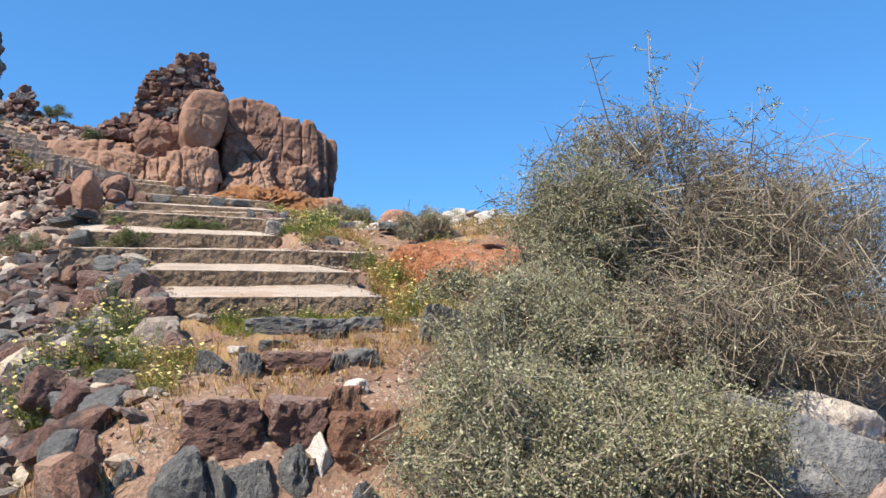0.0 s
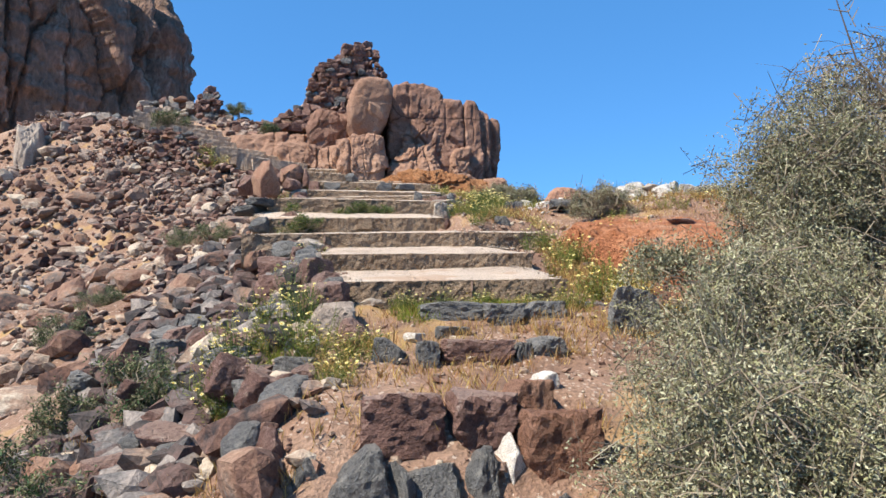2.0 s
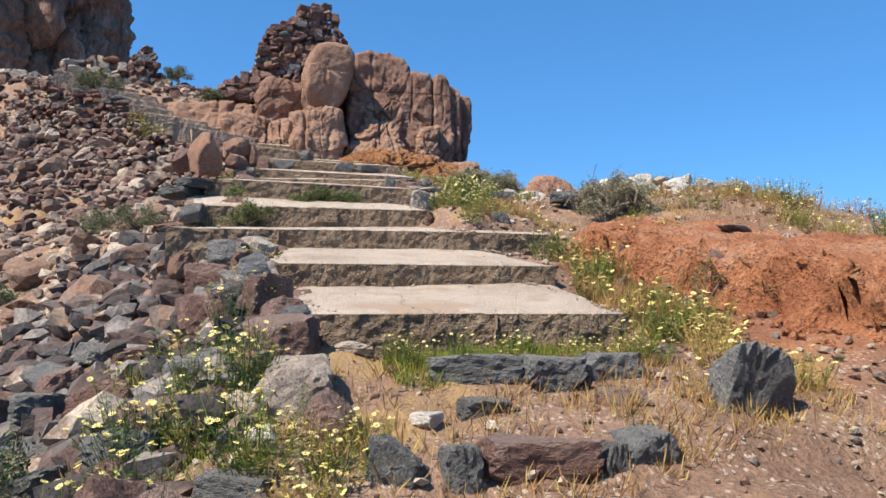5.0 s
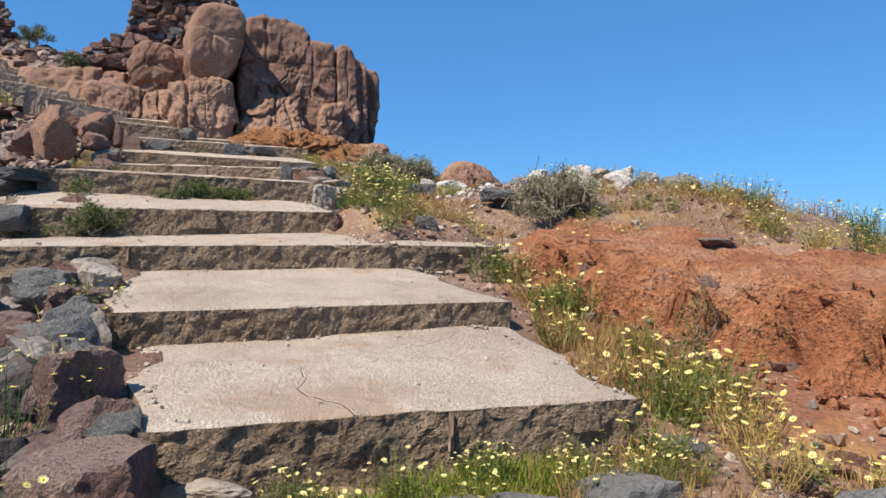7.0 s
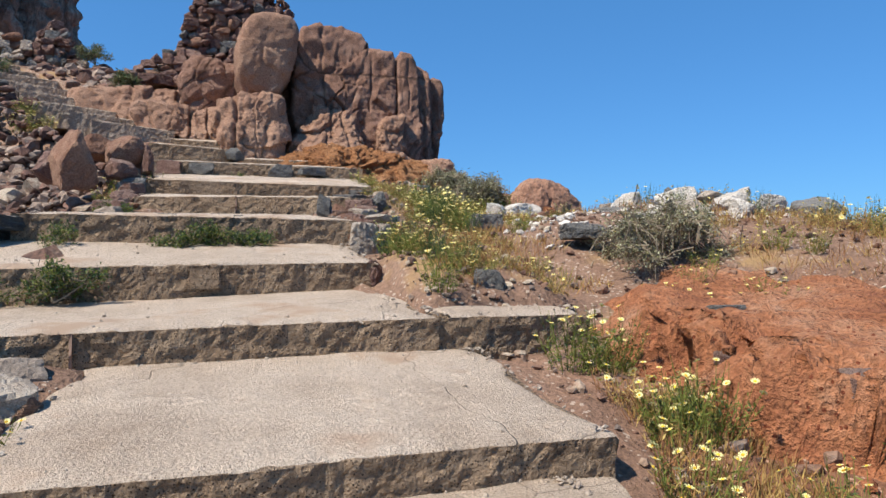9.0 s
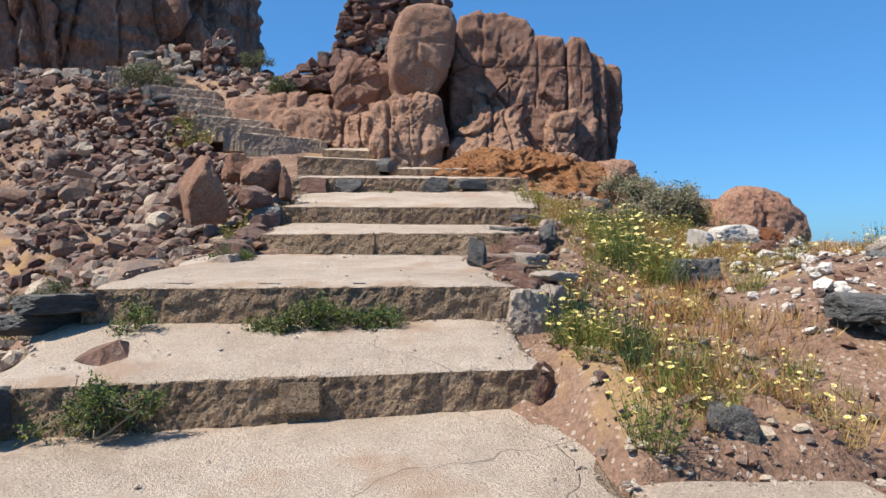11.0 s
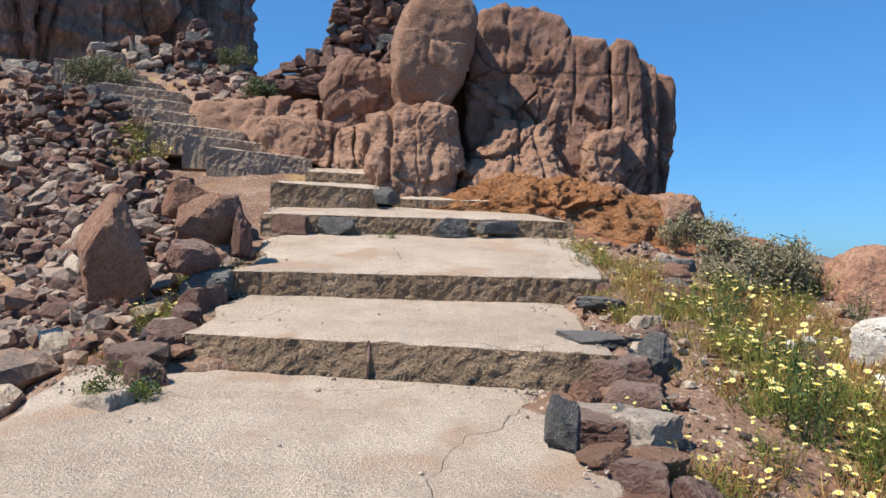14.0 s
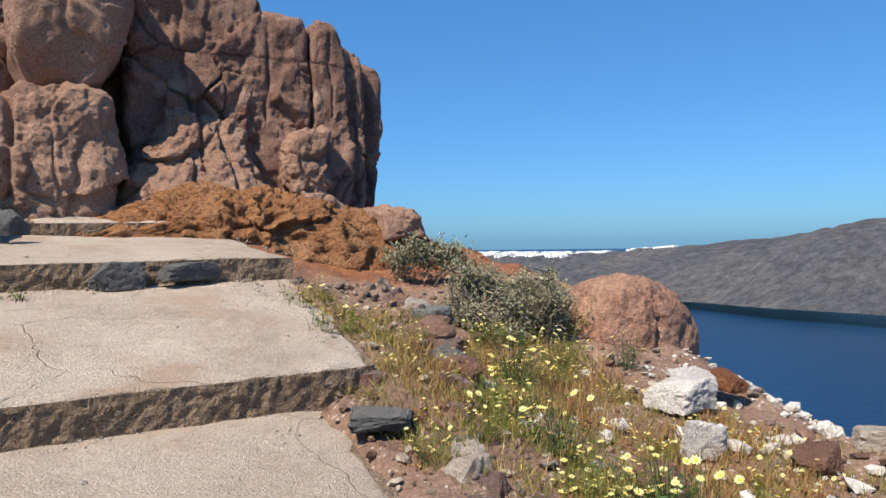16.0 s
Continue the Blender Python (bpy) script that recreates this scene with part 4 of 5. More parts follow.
rock("boulder", (1.3, -5.4, -1.34), (0.55, 0.4, 0.36), 76, M_TAN, "cream-coloured boulder beside a dark one", 5, 7, 0.08, 0.03, 30, 1.5, low=0.5, category="boulder")
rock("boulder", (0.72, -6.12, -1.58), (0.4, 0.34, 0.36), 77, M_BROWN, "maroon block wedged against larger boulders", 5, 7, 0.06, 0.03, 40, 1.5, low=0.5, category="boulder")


def scatter(name, pts, size, mat, label, seed, sub=1, flat=(0.45, 0.9), kind="stuff"):
    """Many stones joined in one mesh: centres pts (n, 3), sizes (n,)."""
    rng = np.random.RandomState(seed)
    shapes = []
    for k in range(14):
        p, f = rock_shape(sub, seed + 31 * k, 6, 0.08, 0.05, 36, 1.5, 0.42, k % 3 == 0)
        shapes.append((p / np.abs(p).max(0) / 2, f))
    vs, fs, n0 = [], [], 0
    for c, s in zip(pts, size):
        p, f = shapes[rng.randint(14)]
        dim = s * np.array([rng.uniform(0.8, 1.4), rng.uniform(0.6, 1.1), rng.uniform(*flat)])
        q = (p * dim) @ np.array(Euler((rng.uniform(-0.5, 0.5), rng.uniform(-0.5, 0.5), rng.uniform(0, 6.3))).to_matrix()).T
        vs.append(q + c)
        fs.append(f + n0)
        n0 += len(p)
    me = mesh_data(name, np.concatenate(vs), np.concatenate(fs), mat)
    return tagged(part(name, me), label, "stones", kind=kind)


def grit():
    """Crumbs of concrete and gravel lying along the sides and backs of the treads."""
    r = np.random.RandomState(99)
    pts, size = [], []
    for a, b, da, db, _, za, zb, *_ in STEPS:
        n = int(150 * (b[0] - a[0]))
        u = np.where(r.uniform(size=n) < 0.55, np.where(r.uniform(size=n) < 0.5, 0.0, 1.0) + r.normal(size=n) * 0.03, r.uniform(size=n))
        u = np.clip(np.where(u > 1, 2 - u, np.abs(u)), 0.005, 0.995)
        k = np.where(r.uniform(size=n) < 0.5, 1 - np.abs(r.normal(size=n)) * 0.06, r.uniform(0.03, 1, n))
        k = np.clip(k, 0.03, 0.97)
        x = a[0] + u * (b[0] - a[0])
        y = a[1] + u * (b[1] - a[1]) + k * (da + u * (db - da))
        zf = a[2] + u * (b[2] - a[2])
        z = zf + k * (za + u * (zb - za) - zf)
        pts.append(np.c_[x, y, z])
        size.append(0.006 + 0.022 * r.uniform(size=n) ** 3)
    scatter("grit", np.concatenate(pts), np.concatenate(size), M_TAN, "loose grit and crumbs lying on concrete treads", 850, 1)


def on_ground(x, y, lift=0.0):
    return np.c_[x, y, ground_z(x, y) + lift]


grit()
rng = np.random.RandomState(77)


def sprinkle(n, x0, x1, y0, y1, keep=None):
    x, y = rng.uniform(x0, x1, n), rng.uniform(y0, y1, n)
    if keep is not None:
        ok = keep(x, y)
        x, y = x[ok], y[ok]
    return x, y


def left_of_stairs(x, y):
    return (x < left_edge(y) + 0.1) | ((x < -1.75) & (y < -2.4))


x, y = sprinkle(11000, -8, -1.6, -5.5, 9, lambda x, y: left_of_stairs(x, y) & (rng.uniform(0, 1, len(x)) < 0.3 + 0.4 * np.exp(x + 2.2) + 0.75 * fbm(np.stack([x, y, 0 * x], -1) * 0.55, 91, 3)))
s = 0.035 + 0.16 * rng.uniform(0, 1, len(x)) ** 3.5
scatter("scree", on_ground(x, y, 0.2 * s), s, M_SCREE, "mixed grey, maroon and tan scree on the slope", 300)
x, y = sprinkle(900, -9, -1.75, -4.6, 12, left_of_stairs)
s = 0.13 + 0.42 * rng.uniform(0, 1, len(x)) ** 3
scatter("scree", on_ground(x, y, 0.16 * s), s, M_SCREE, "large angular lava blocks lying on the scree slope", 400, 2)
x, y = sprinkle(2600, -6.5, -2.2, 5.5, 13.5, lambda x, y: (x < left_edge(y) - 0.05) & (x > left_edge(y) - 2.4))
s = 0.12 + 0.16 * rng.uniform(0, 1, len(x)) ** 2
scatter("scree", on_ground(x, y, 0.15 * s + 0.25 * np.maximum(0, 1 - (left_edge(y) - x) / 1.2)), s, M_DARKSCREE, "dark rubble bank below the upper stairs", 500)
x, y = sprinkle(3000, -9.5, -2.6, 6.0, 14.5, lambda x, y: (x < left_edge(y) + 1.6) & (np.abs(x + 0.6 - np.interp(y, [9.0, 12.4], [-1.6, -4.8])) > 1.1))
s = 0.08 + 0.22 * rng.uniform(0, 1, len(x)) ** 2.5
scatter("scree", on_ground(x, y, 0.2 * s), s, M_DARKSCREE, "tumbled lava rubble round the upper stairs", 550)
x, y = sprinkle(900, -3.4, -1.68, -4.2, 1.9, lambda x, y: (x < np.interp(y, [-0.2, 0.0, 1.9], [-1.72, -2.42, -2.4])) & ((y > -2.3) | (x < -1.9)))
s = 0.1 + 0.2 * rng.uniform(0, 1, len(x)) ** 1.6
scatter("scree", on_ground(x, y, 0.2 * s), s, M_BASALT, "dark angular rubble heaped along the steps", 620)
x, y = sprinkle(420, 0.85, 1.9, -2.6, -0.3, lambda x, y: np.abs(x - np.interp(y, [-2.6, -2.2, -1.1, -0.3], [1.6, 1.45, 1.05, 0.88])) < 0.22)
s = 0.02 + 0.07 * rng.uniform(0, 1, len(x)) ** 2
scatter("scree", on_ground(x, y, 0.15 * s), s, M_ORANGE, "orange scoria crumbs fallen from the shelf", 640)
x, y = sprinkle(1500, -5.5, 0.2, 8.9, 14.2, lambda x, y: np.abs(x + 0.6 - np.interp(y, [9.3, 12.4], [-1.85, -4.8])) > 1.0)
s = 0.07 + 0.3 * rng.uniform(0, 1, len(x)) ** 3
scatter("scree", on_ground(x, y, 0.15 * s), s, M_DARKSCREE, "loose tuff rubble beside the upper stairs", 580)
x, y = sprinkle(2600, 0.35, 3.8, -4.0, 7, lambda x, y: (y > -2.4) | (x > -0.2))
s = 0.02 + 0.07 * rng.uniform(0, 1, len(x)) ** 3
scatter("pebbles", on_ground(x, y, 0.2 * s), s, M_SCREE, "scattered pebbles on dry soil", 600)
x, y = sprinkle(1800, 0.02, 1.5, 1.8, 6.8)
s = 0.008 + 0.06 * rng.uniform(0, 1, len(x)) ** 4
scatter("pebbles", on_ground(x, y, 0.2 * s), s, M_SCREE, "gravel strewn beside the treads", 660)
x, y = sprinkle(500, 0.08, 1.0, 0.25, 1.7)
s = 0.01 + 0.05 * rng.uniform(0, 1, len(x)) ** 3
scatter("pebbles", on_ground(x, y, 0.2 * s), s, M_SCREE, "gravel and pebbles beside a step end", 650)
x, y = sprinkle(1500, 1.3, 3.9, 1.2, 5.2, lambda x, y: rng.uniform(0, 1, len(x)) < 0.12 + 0.5 * sstep(1.4, 2.6, x + 0.35 * (3.4 - y)))
s = 0.02 + 0.10 * rng.uniform(0, 1, len(x)) ** 3
scatter("pebbles", on_ground(x, y, 0.25 * s), s, M_WHITE, "white tuff rubble along the ridge", 700)
x, y = sprinkle(1500, -2.2, 0.6, -9, -2.4)
s = 0.015 + 0.05 * rng.uniform(0, 1, len(x)) ** 3
scatter("pebbles", on_ground(x, y, 0.2 * s), s, M_SCREE, "gravel on the trodden path", 800)


# ---- rubble walls ----
def rubble_wall(label, outline, y0, thick, size, kinds, seed, lean=0.1, core=None):
    """A dry-stone heap: stones laid in rough courses inside an outline, leaning back."""
    r = np.random.RandomState(seed)
    o = np.array(outline, float)
    thing = tagged(new("rubble_wall"), label, "stone wall")
    thing.matrix_basis = pose(o[:, 0].mean(), y0, o[:, 1].min())
    inv = thing.matrix_basis.inverted()

    def width_at(z):
        xs = []
        for a, b in zip(o, np.roll(o, -1, 0)):
            if (a[1] - z) * (b[1] - z) <= 0 and a[1] != b[1]:
                xs.append(a[0] + (b[0] - a[0]) * (z - a[1]) / (b[1] - a[1]))
        return (min(xs), max(xs)) if len(xs) > 1 else None
    z = o[:, 1].min() + size * 0.3
    while z < o[:, 1].max():
        span = width_at(z)
        if span:
            x = span[0] + size * 0.3
            while x < span[1]:
                w = size * r.uniform(0.7, 1.6)
                h = size * r.uniform(0.55, 1.0)
                kind = kinds[r.randint(len(kinds))]
                ob = stone(x + w * 0.4, y0 + lean * (z - o[:, 1].min()) + r.uniform(-0.06, 0.06), z + r.uniform(-0.03, 0.03), w * 1.15, size * r.uniform(0.9, 1.6), h * 1.15,
                           kind, r.randint(9), r.uniform(-25, 25), r.uniform(-12, 12), thing)
                ob.matrix_basis = inv @ ob.matrix_basis
                x += w * 0.9
        z += size * 0.62
    if core is not None:
        c = o.mean(0)
        q = [(c[0] + (a[0] - c[0]) * 0.93, c[1] + (a[1] - c[1]) * 0.95) for a in o]
        p, f = core_mesh(q, y0 + 0.08, thick, seed, lean)
        ob = part("core", mesh_data("core", p, f, core), thing)
        ob.matrix_basis = inv
    return thing


def core_mesh(outline, y0, thick, seed, lean):
    o = np.array(outline, float)
    c = (o.max(0) + o.min(0)) / 2
    d, f = ico(4)
    ang = np.arctan2(d[:, 2], d[:, 0])
    r = ray_to_outline(o - c, ang)
    rho = np.sqrt(d[:, 0] ** 2 + d[:, 2] ** 2)
    body = (rho**4 + np.abs(d[:, 1]) ** 4) ** -0.25
    p = np.c_[c[0] + r * rho * body * np.cos(ang), y0 + thick / 2 + d[:, 1] * body * thick / 2, c[1] + r * rho * body * np.sin(ang)]
    p[:, 1] += lean * (p[:, 2] - o[:, 1].min())
    return p + d * (0.05 * fbm(p * 3, seed, 3))[:, None], f


rubble_wall("ruined dry-stone wall of dark lava rubble on the outcrop", [(-2.6, 3.6), (-2.5, 3.8), (-2.0, 4.28), (-1.62, 4.45), (-1.48, 5.15), (-1.2, 5.5), (-0.8, 5.75), (-0.6, 6.05), (0.0, 6.22), (0.2, 6.0), (0.38, 5.5), (0.4, 4.0), (-0.6, 3.9)],
            10.9, 1.0, 0.21, "bbbrbbg", 91, 0.08, M_DARKSCREE)
rubble_wall("ruined wall of pale stones above the stairs", [(-6.4, 4.5), (-6.4, 5.15), (-5.6, 5.35), (-4.9, 5.3), (-4.2, 5.15), (-3.4, 4.75), (-3.3, 4.2), (-5, 4.2)],
            14.3, 0.8, 0.24, "tttbrg", 92, 0.1, M_DARKSCREE)
rubble_wall("dark dry-stone retaining wall below the upper stairs", [(-5.2, 3.5), (-4.6, 3.42), (-4.2, 3.2), (-3.7, 2.95), (-3.4, 2.65), (-3.9, 2.3), (-5.0, 2.8)],
            9.9, 0.7, 0.17, "bbbgbr", 95, 0.2, M_DARKSCREE)
rubble_wall("small leaning stack of dark stones", [(-4.75, 5.0), (-4.7, 5.4), (-4.35, 5.75), (-4.1, 5.6), (-4.0, 5.0)], 14.3, 0.5, 0.2, "bbgb", 93, 0.05, M_DARKSCREE)


# ---- upper concrete stairs ----
upper = tagged(new("upper_staircase"), "narrow flight of concrete steps turning uphill", "staircase", kind="structure")
for k, b in enumerate([(-1.52, 8.98, 2.48), (-1.91, 9.4, 2.68), (-2.5, 9.8, 2.9), (-2.78, 10.2, 3.14), (-3.26, 10.65, 3.4), (-3.62, 11.05, 3.65), (-4.05, 11.45, 3.86), (-4.4, 11.9, 4.08), (-4.75, 12.4, 4.3)]):
    b = Vector(b)
    ob = step_block("step", b + Vector((-1.2, -0.2, 0.07)), b, 0.8, 0.8, 0.26, 130 + k, upper)
    ob.data.materials[1] = M_CURB
for k, (x, y, z, w, d, h, kind) in enumerate([
        (-1.5, 6.7, 1.57, 0.4, 0.14, 0.2, "b"), (-1.08, 6.68, 1.56, 0.36, 0.14, 0.2, "g"), (-0.05, 6.66, 1.58, 0.34, 0.16, 0.21, "g"), (0.38, 6.66, 1.6, 0.42, 0.14, 0.14, "g"), (-0.62, 7.6, 1.93, 0.3, 0.2, 0.2, "g"),
        (-2.25, 1.72, 0.5, 0.42, 0.3, 0.1, "g"), (-2.36, 1.75, 0.4, 0.46, 0.32, 0.12, "g"), (-2.2, 0.98, 0.14, 0.32, 0.2, 0.2, "g"), (-1.75, 4.8, 1.1, 0.3, 0.3, 0.22, "g"), (-1.7, 3.95, 0.86, 0.26, 0.3, 0.2, "b")]):
    stone(x, y, z, w, d, h, kind, k % 5, k * 13 - 20, group="stones built into the steps")
for k, (x, y, z, w, d, h, kind) in enumerate([
        (-1.72, -0.75, -0.36, 0.3, 0.26, 0.24, "b"), (-1.85, -0.4, -0.28, 0.34, 0.3, 0.24, "g"), (-1.7, -0.18, -0.2, 0.22, 0.22, 0.18, "t"), (-2.0, -0.95, -0.46, 0.34, 0.3, 0.26, "b"),
        (-1.62, -0.5, -0.3, 0.18, 0.2, 0.16, "r"), (-2.15, -0.5, -0.38, 0.3, 0.28, 0.22, "r"), (-1.66, -1.5, -0.56, 0.26, 0.3, 0.28, "g"), (-1.85, -1.7, -0.66, 0.3, 0.26, 0.26, "b")]):
    stone(x, y, z, w, d, h, kind, k, k * 57, 9, group="blocks strewn beside the steps")


# ---- orange rock shelf beside the stairs ----
SHELF_Y = [-4.3, -3.2, -2.2, -1.1, -0.3, 0.3, 1.4]


def shelf_top(x, y):
    """Height of the crusted top of the orange shelf and the distance behind its broken edge."""
    p3 = np.stack([x, y, 0 * x], -1)
    line = np.interp(y, SHELF_Y, [2.7, 1.95, 1.45, 1.05, 0.88, 0.85, 1.2])
    u = x - line + 0.13 * fbm(p3 * 1.9, 51, 4) + 0.05 * fbm(p3 * 7, 58, 3)
    z = np.interp(y, [-4.3, -2.3, -2.0, -1.5, -1.1, -0.3, 0.3, 1.4], [-0.9, -0.36, -0.27, -0.2, -0.12, -0.05, 0.09, 0.35])
    return z + 0.1 * np.clip(u, 0, 1.8) + 0.025 * fbm(p3 * 2.2, 52, 4), u


def orange_shelf():
    xs, ys = np.arange(0.6, 4.6, 0.024), np.arange(-4.3, 1.4, 0.028)
    gx, gy = np.meshgrid(xs, ys)
    x, y = gx.ravel(), gy.ravel()
    p3 = np.c_[x, y, 0 * x]
    g = ground_z(x, y)
    top, u = shelf_top(x, y)
    top = np.minimum(top, g + 0.5)
    ragged = 0.5 * fbm(p3 * 1.1, 54, 4)
    fade = (1 - sstep(-0.1, 0.5, y + ragged)) * (1 - sstep(2.5, 3.5, x + 1.3 * ragged)) * sstep(-3.5, -2.5, y + ragged)
    rise = 0.22 * sstep(-0.12, 0.0, u) + 0.68 * sstep(0.0, 0.09, u) + 0.1 * sstep(0.13, 0.35, u)
    face = sstep(-0.1, 0.05, u) * (1 - sstep(0.14, 0.5, u))
    z = (g - 0.07) + (np.maximum(top, g - 0.02) - g + 0.07) * rise * fade
    crumb = fbm(p3 * 5, 55, 4, True) - 0.4
    z += (0.014 + 0.075 * face) * crumb * sstep(-0.1, 0.1, u) * fade + 0.012 * fbm(p3 * 16, 56, 3) * fade
    q = np.c_[x * 3, y * 6, z * 9]
    dx = face * fade * (0.12 * fbm(q * 0.8, 57, 4) + 0.05 * fbm(q * 2.4, 59, 3, True))
    v = np.c_[x + dx, y + 0.5 * face * fade * 0.08 * fbm(q, 60, 3), z]
    w = len(xs)
    i = (np.arange(len(ys) - 1)[:, None] * w + np.arange(w - 1)).ravel()
    f = np.c_[i, i + 1, i + w + 1, i + w]
    keep = (fade > 0.01)[f].any(1)
    used = np.unique(f[keep])
    back = np.zeros(len(v), int)
    back[used] = np.arange(len(used))
    tagged(part("rock_shelf", mesh_data("rock_shelf", v[used], back[f[keep]], M_ORANGE, True)), "crumbling bright orange scoria shelf beside the steps", "rock")


orange_shelf()
for k, (x, y, z, w, d, h, kind) in enumerate([
        (1.52, -0.3, 0.02, 0.2, 0.12, 0.05, "g"), (1.22, -1.0, -0.2, 0.2, 0.16, 0.14, "b"), (1.36, -1.18, -0.22, 0.26, 0.2, 0.15, "b"), (1.52, -1.42, -0.26, 0.2, 0.18, 0.14, "b"), (1.1, -0.75, -0.16, 0.14, 0.12, 0.1, "b"), (1.78, -1.7, -0.3, 0.24, 0.18, 0.12, "b"),
        (2.0, -0.95, 0.0, 0.2, 0.5, 0.13, "b"), 
        (3.5, 0.87, 0.5, 0.3, 0.16, 0.1, "g"), (2.3, -1.8, -0.2, 0.2, 0.14, 0.06, "g")]):
    stone(x, y, z, w, d, h, kind, k + 1, k * 19)

# stones edging the treads
edge = np.random.RandomState(12)
for k in range(34):
    t = k / 33
    y = 1.9 + 4.4 * t
    x = float(np.interp(y, VERGE_Y, VERGE_X)) + edge.uniform(-0.05, 0.04)
    kind = "rbbrtg"[edge.randint(6)]
    zz = float(ground_z(x - 0.12, y))
    stone(x, y, zz - 0.06, edge.uniform(0.14, 0.3), edge.uniform(0.14, 0.28), edge.uniform(0.16, 0.28), kind, edge.randint(9), edge.uniform(0, 360), edge.uniform(-10, 10), group="stones edging the steps")
for k in range(34):
    t = k / 33
    y = -2.4 + 9.2 * t
    x = float(np.interp(y, [-2.4, -0.2, 0.2, 1.6, 2.0, 3.4, 4.2, 6.8], [-1.62, -1.72, -2.35, -2.35, -2.25, -1.75, -1.72, -1.85])) + edge.uniform(-0.12, 0.06)
    kind = "gbbtgb"[edge.randint(6)]
    zz = float(ground_z(x - 0.1, y))
    stone(x, y, zz + 0.06, edge.uniform(0.16, 0.36), edge.uniform(0.16, 0.3), edge.uniform(0.14, 0.3), kind, edge.randint(9), edge.uniform(0, 360), edge.uniform(-14, 14), group="stones edging the steps")
for k in range(60):
    x, y = edge.uniform(-3.4, -1.75), edge.uniform(-4.6, -1.0)
    kind = "gbgbbgb"[edge.randint(7)]
    s = edge.uniform(0.14, 0.34)
    stone(x, y, float(ground_z(x, y)) + 0.2 * s, s * 1.2, s, s * edge.uniform(0.5, 0.9), kind, edge.randint(9), edge.uniform(0, 360), edge.uniform(-20, 20), group="blocks strewn beside the steps")

# rubble verge beside the fifth tread and slates set along its nosing
for k, (x, y, z, w, d, h, kind) in enumerate([
        (0.08, 1.86, 0.45, 0.26, 0.26, 0.26, "r"), (0.22, 2.02, 0.48, 0.22, 0.24, 0.24, "t"), (0.1, 2.2, 0.58, 0.3, 0.28, 0.12, "r"), (0.26, 2.3, 0.55, 0.22, 0.26, 0.2, "b"),
        (0.04, 2.5, 0.66, 0.2, 0.2, 0.1, "r"), (0.2, 2.55, 0.62, 0.26, 0.24, 0.16, "r"), (-0.08, 2.62, 0.74, 0.13, 0.14, 0.22, "g"), (0.3, 2.8, 0.66, 0.2, 0.26, 0.22, "t"),
        (0.12, 2.85, 0.68, 0.24, 0.24, 0.14, "b"), (0.3, 2.06, 0.62, 0.26, 0.18, 0.06, "t"), (0.34, 3.1, 0.72, 0.24, 0.26, 0.22, "b"), (0.16, 3.12, 0.74, 0.24, 0.2, 0.14, "r")]):
    stone(x, y, z, w, d, h, kind, k + 2, k * 43, 6, group="stones edging the steps")
for k, (x, y, w, d) in enumerate([(-1.72, 1.84, 0.2, 0.1), (-1.25, 1.79, 0.14, 0.05), (-0.8, 1.8, 0.09, 0.09), (-0.58, 1.82, 0.08, 0.07)]):
    stone(x, y, 0.575, w, d, 0.035, "g", k, k * 9 - 20, 0, group="stones built into the steps")

# broken right ends of the middle steps
for k, (x, y, z, w, d, h, kind) in enumerate([
        (0.08, 1.82, 0.44, 0.24, 0.26, 0.28, "t"), (0.16, 2.1, 0.5, 0.26, 0.3, 0.24, "b"), (0.1, 2.45, 0.6, 0.22, 0.26, 0.18, "b"), (0.14, 2.95, 0.68, 0.26, 0.4, 0.16, "t"),
        (0.02, 1.08, 0.18, 0.16, 0.2, 0.2, "b"), (0.36, 3.3, 0.8, 0.3, 0.2, 0.2, "b"), (0.52, 3.7, 0.86, 0.34, 0.4, 0.2, "t"), (0.8, 4.9, 1.08, 0.2, 0.24, 0.22, "b")]):
    stone(x, y, z, w, d, h, kind, k % 5, k * 31, 4, group="stones edging the steps")

# left ruin stub
rock("wall_stub", (-8.34, 12.1, 3.0), (0.5, 0.9, 2.0), 78, M_TAN, "upright stub of a plastered ruined wall", 5, 5, 0.08, 0.05, 40, 1.6, category="ruin", low=0.6)
rubble_wall("tumbled wall of grey rubble on the slope", [(-8.6, 2.4), (-8.5, 4.0), (-7.6, 4.2), (-6.6, 4.4), (-5.6, 4.2), (-5.4, 3.4), (-6.8, 2.8)], 12.2, 0.8, 0.26, "gbbbt", 94, 0.25, M_DARKSCREE)


# ---- plants ----
M_LEAF = plain_mat("grey_green_leaf", (0.2, 0.19, 0.1), 0.75, 0.45, translucent=0.12)
M_LEAFPALE = plain_mat("silvery_leaf", (0.35, 0.33, 0.215), 0.75, 0.4, translucent=0.12)
M_GREEN = plain_mat("fresh_green_leaf", (0.17, 0.19, 0.038), 0.65, 0.4, translucent=0.25)
M_DEEP = plain_mat("deep_green_leaf", (0.06, 0.10, 0.035), 0.65, 0.4, translucent=0.2)
M_TWIG = plain_mat("grey_dry_twig", (0.22, 0.175, 0.125), 0.9, 0.45)
M_LIME = plain_mat("lime_grass", (0.22, 0.26, 0.03), 0.7, 0.3, translucent=0.25)
M_OLIVE = plain_mat("olive_herb", (0.2, 0.18, 0.05), 0.8, 0.35, translucent=0.2)
M_STRAW = plain_mat("straw", (0.42, 0.28, 0.10), 0.85, 0.35, translucent=0.2)
M_RUST = plain_mat("rusty_dry_stem", (0.27, 0.13, 0.055), 0.9, 0.4)
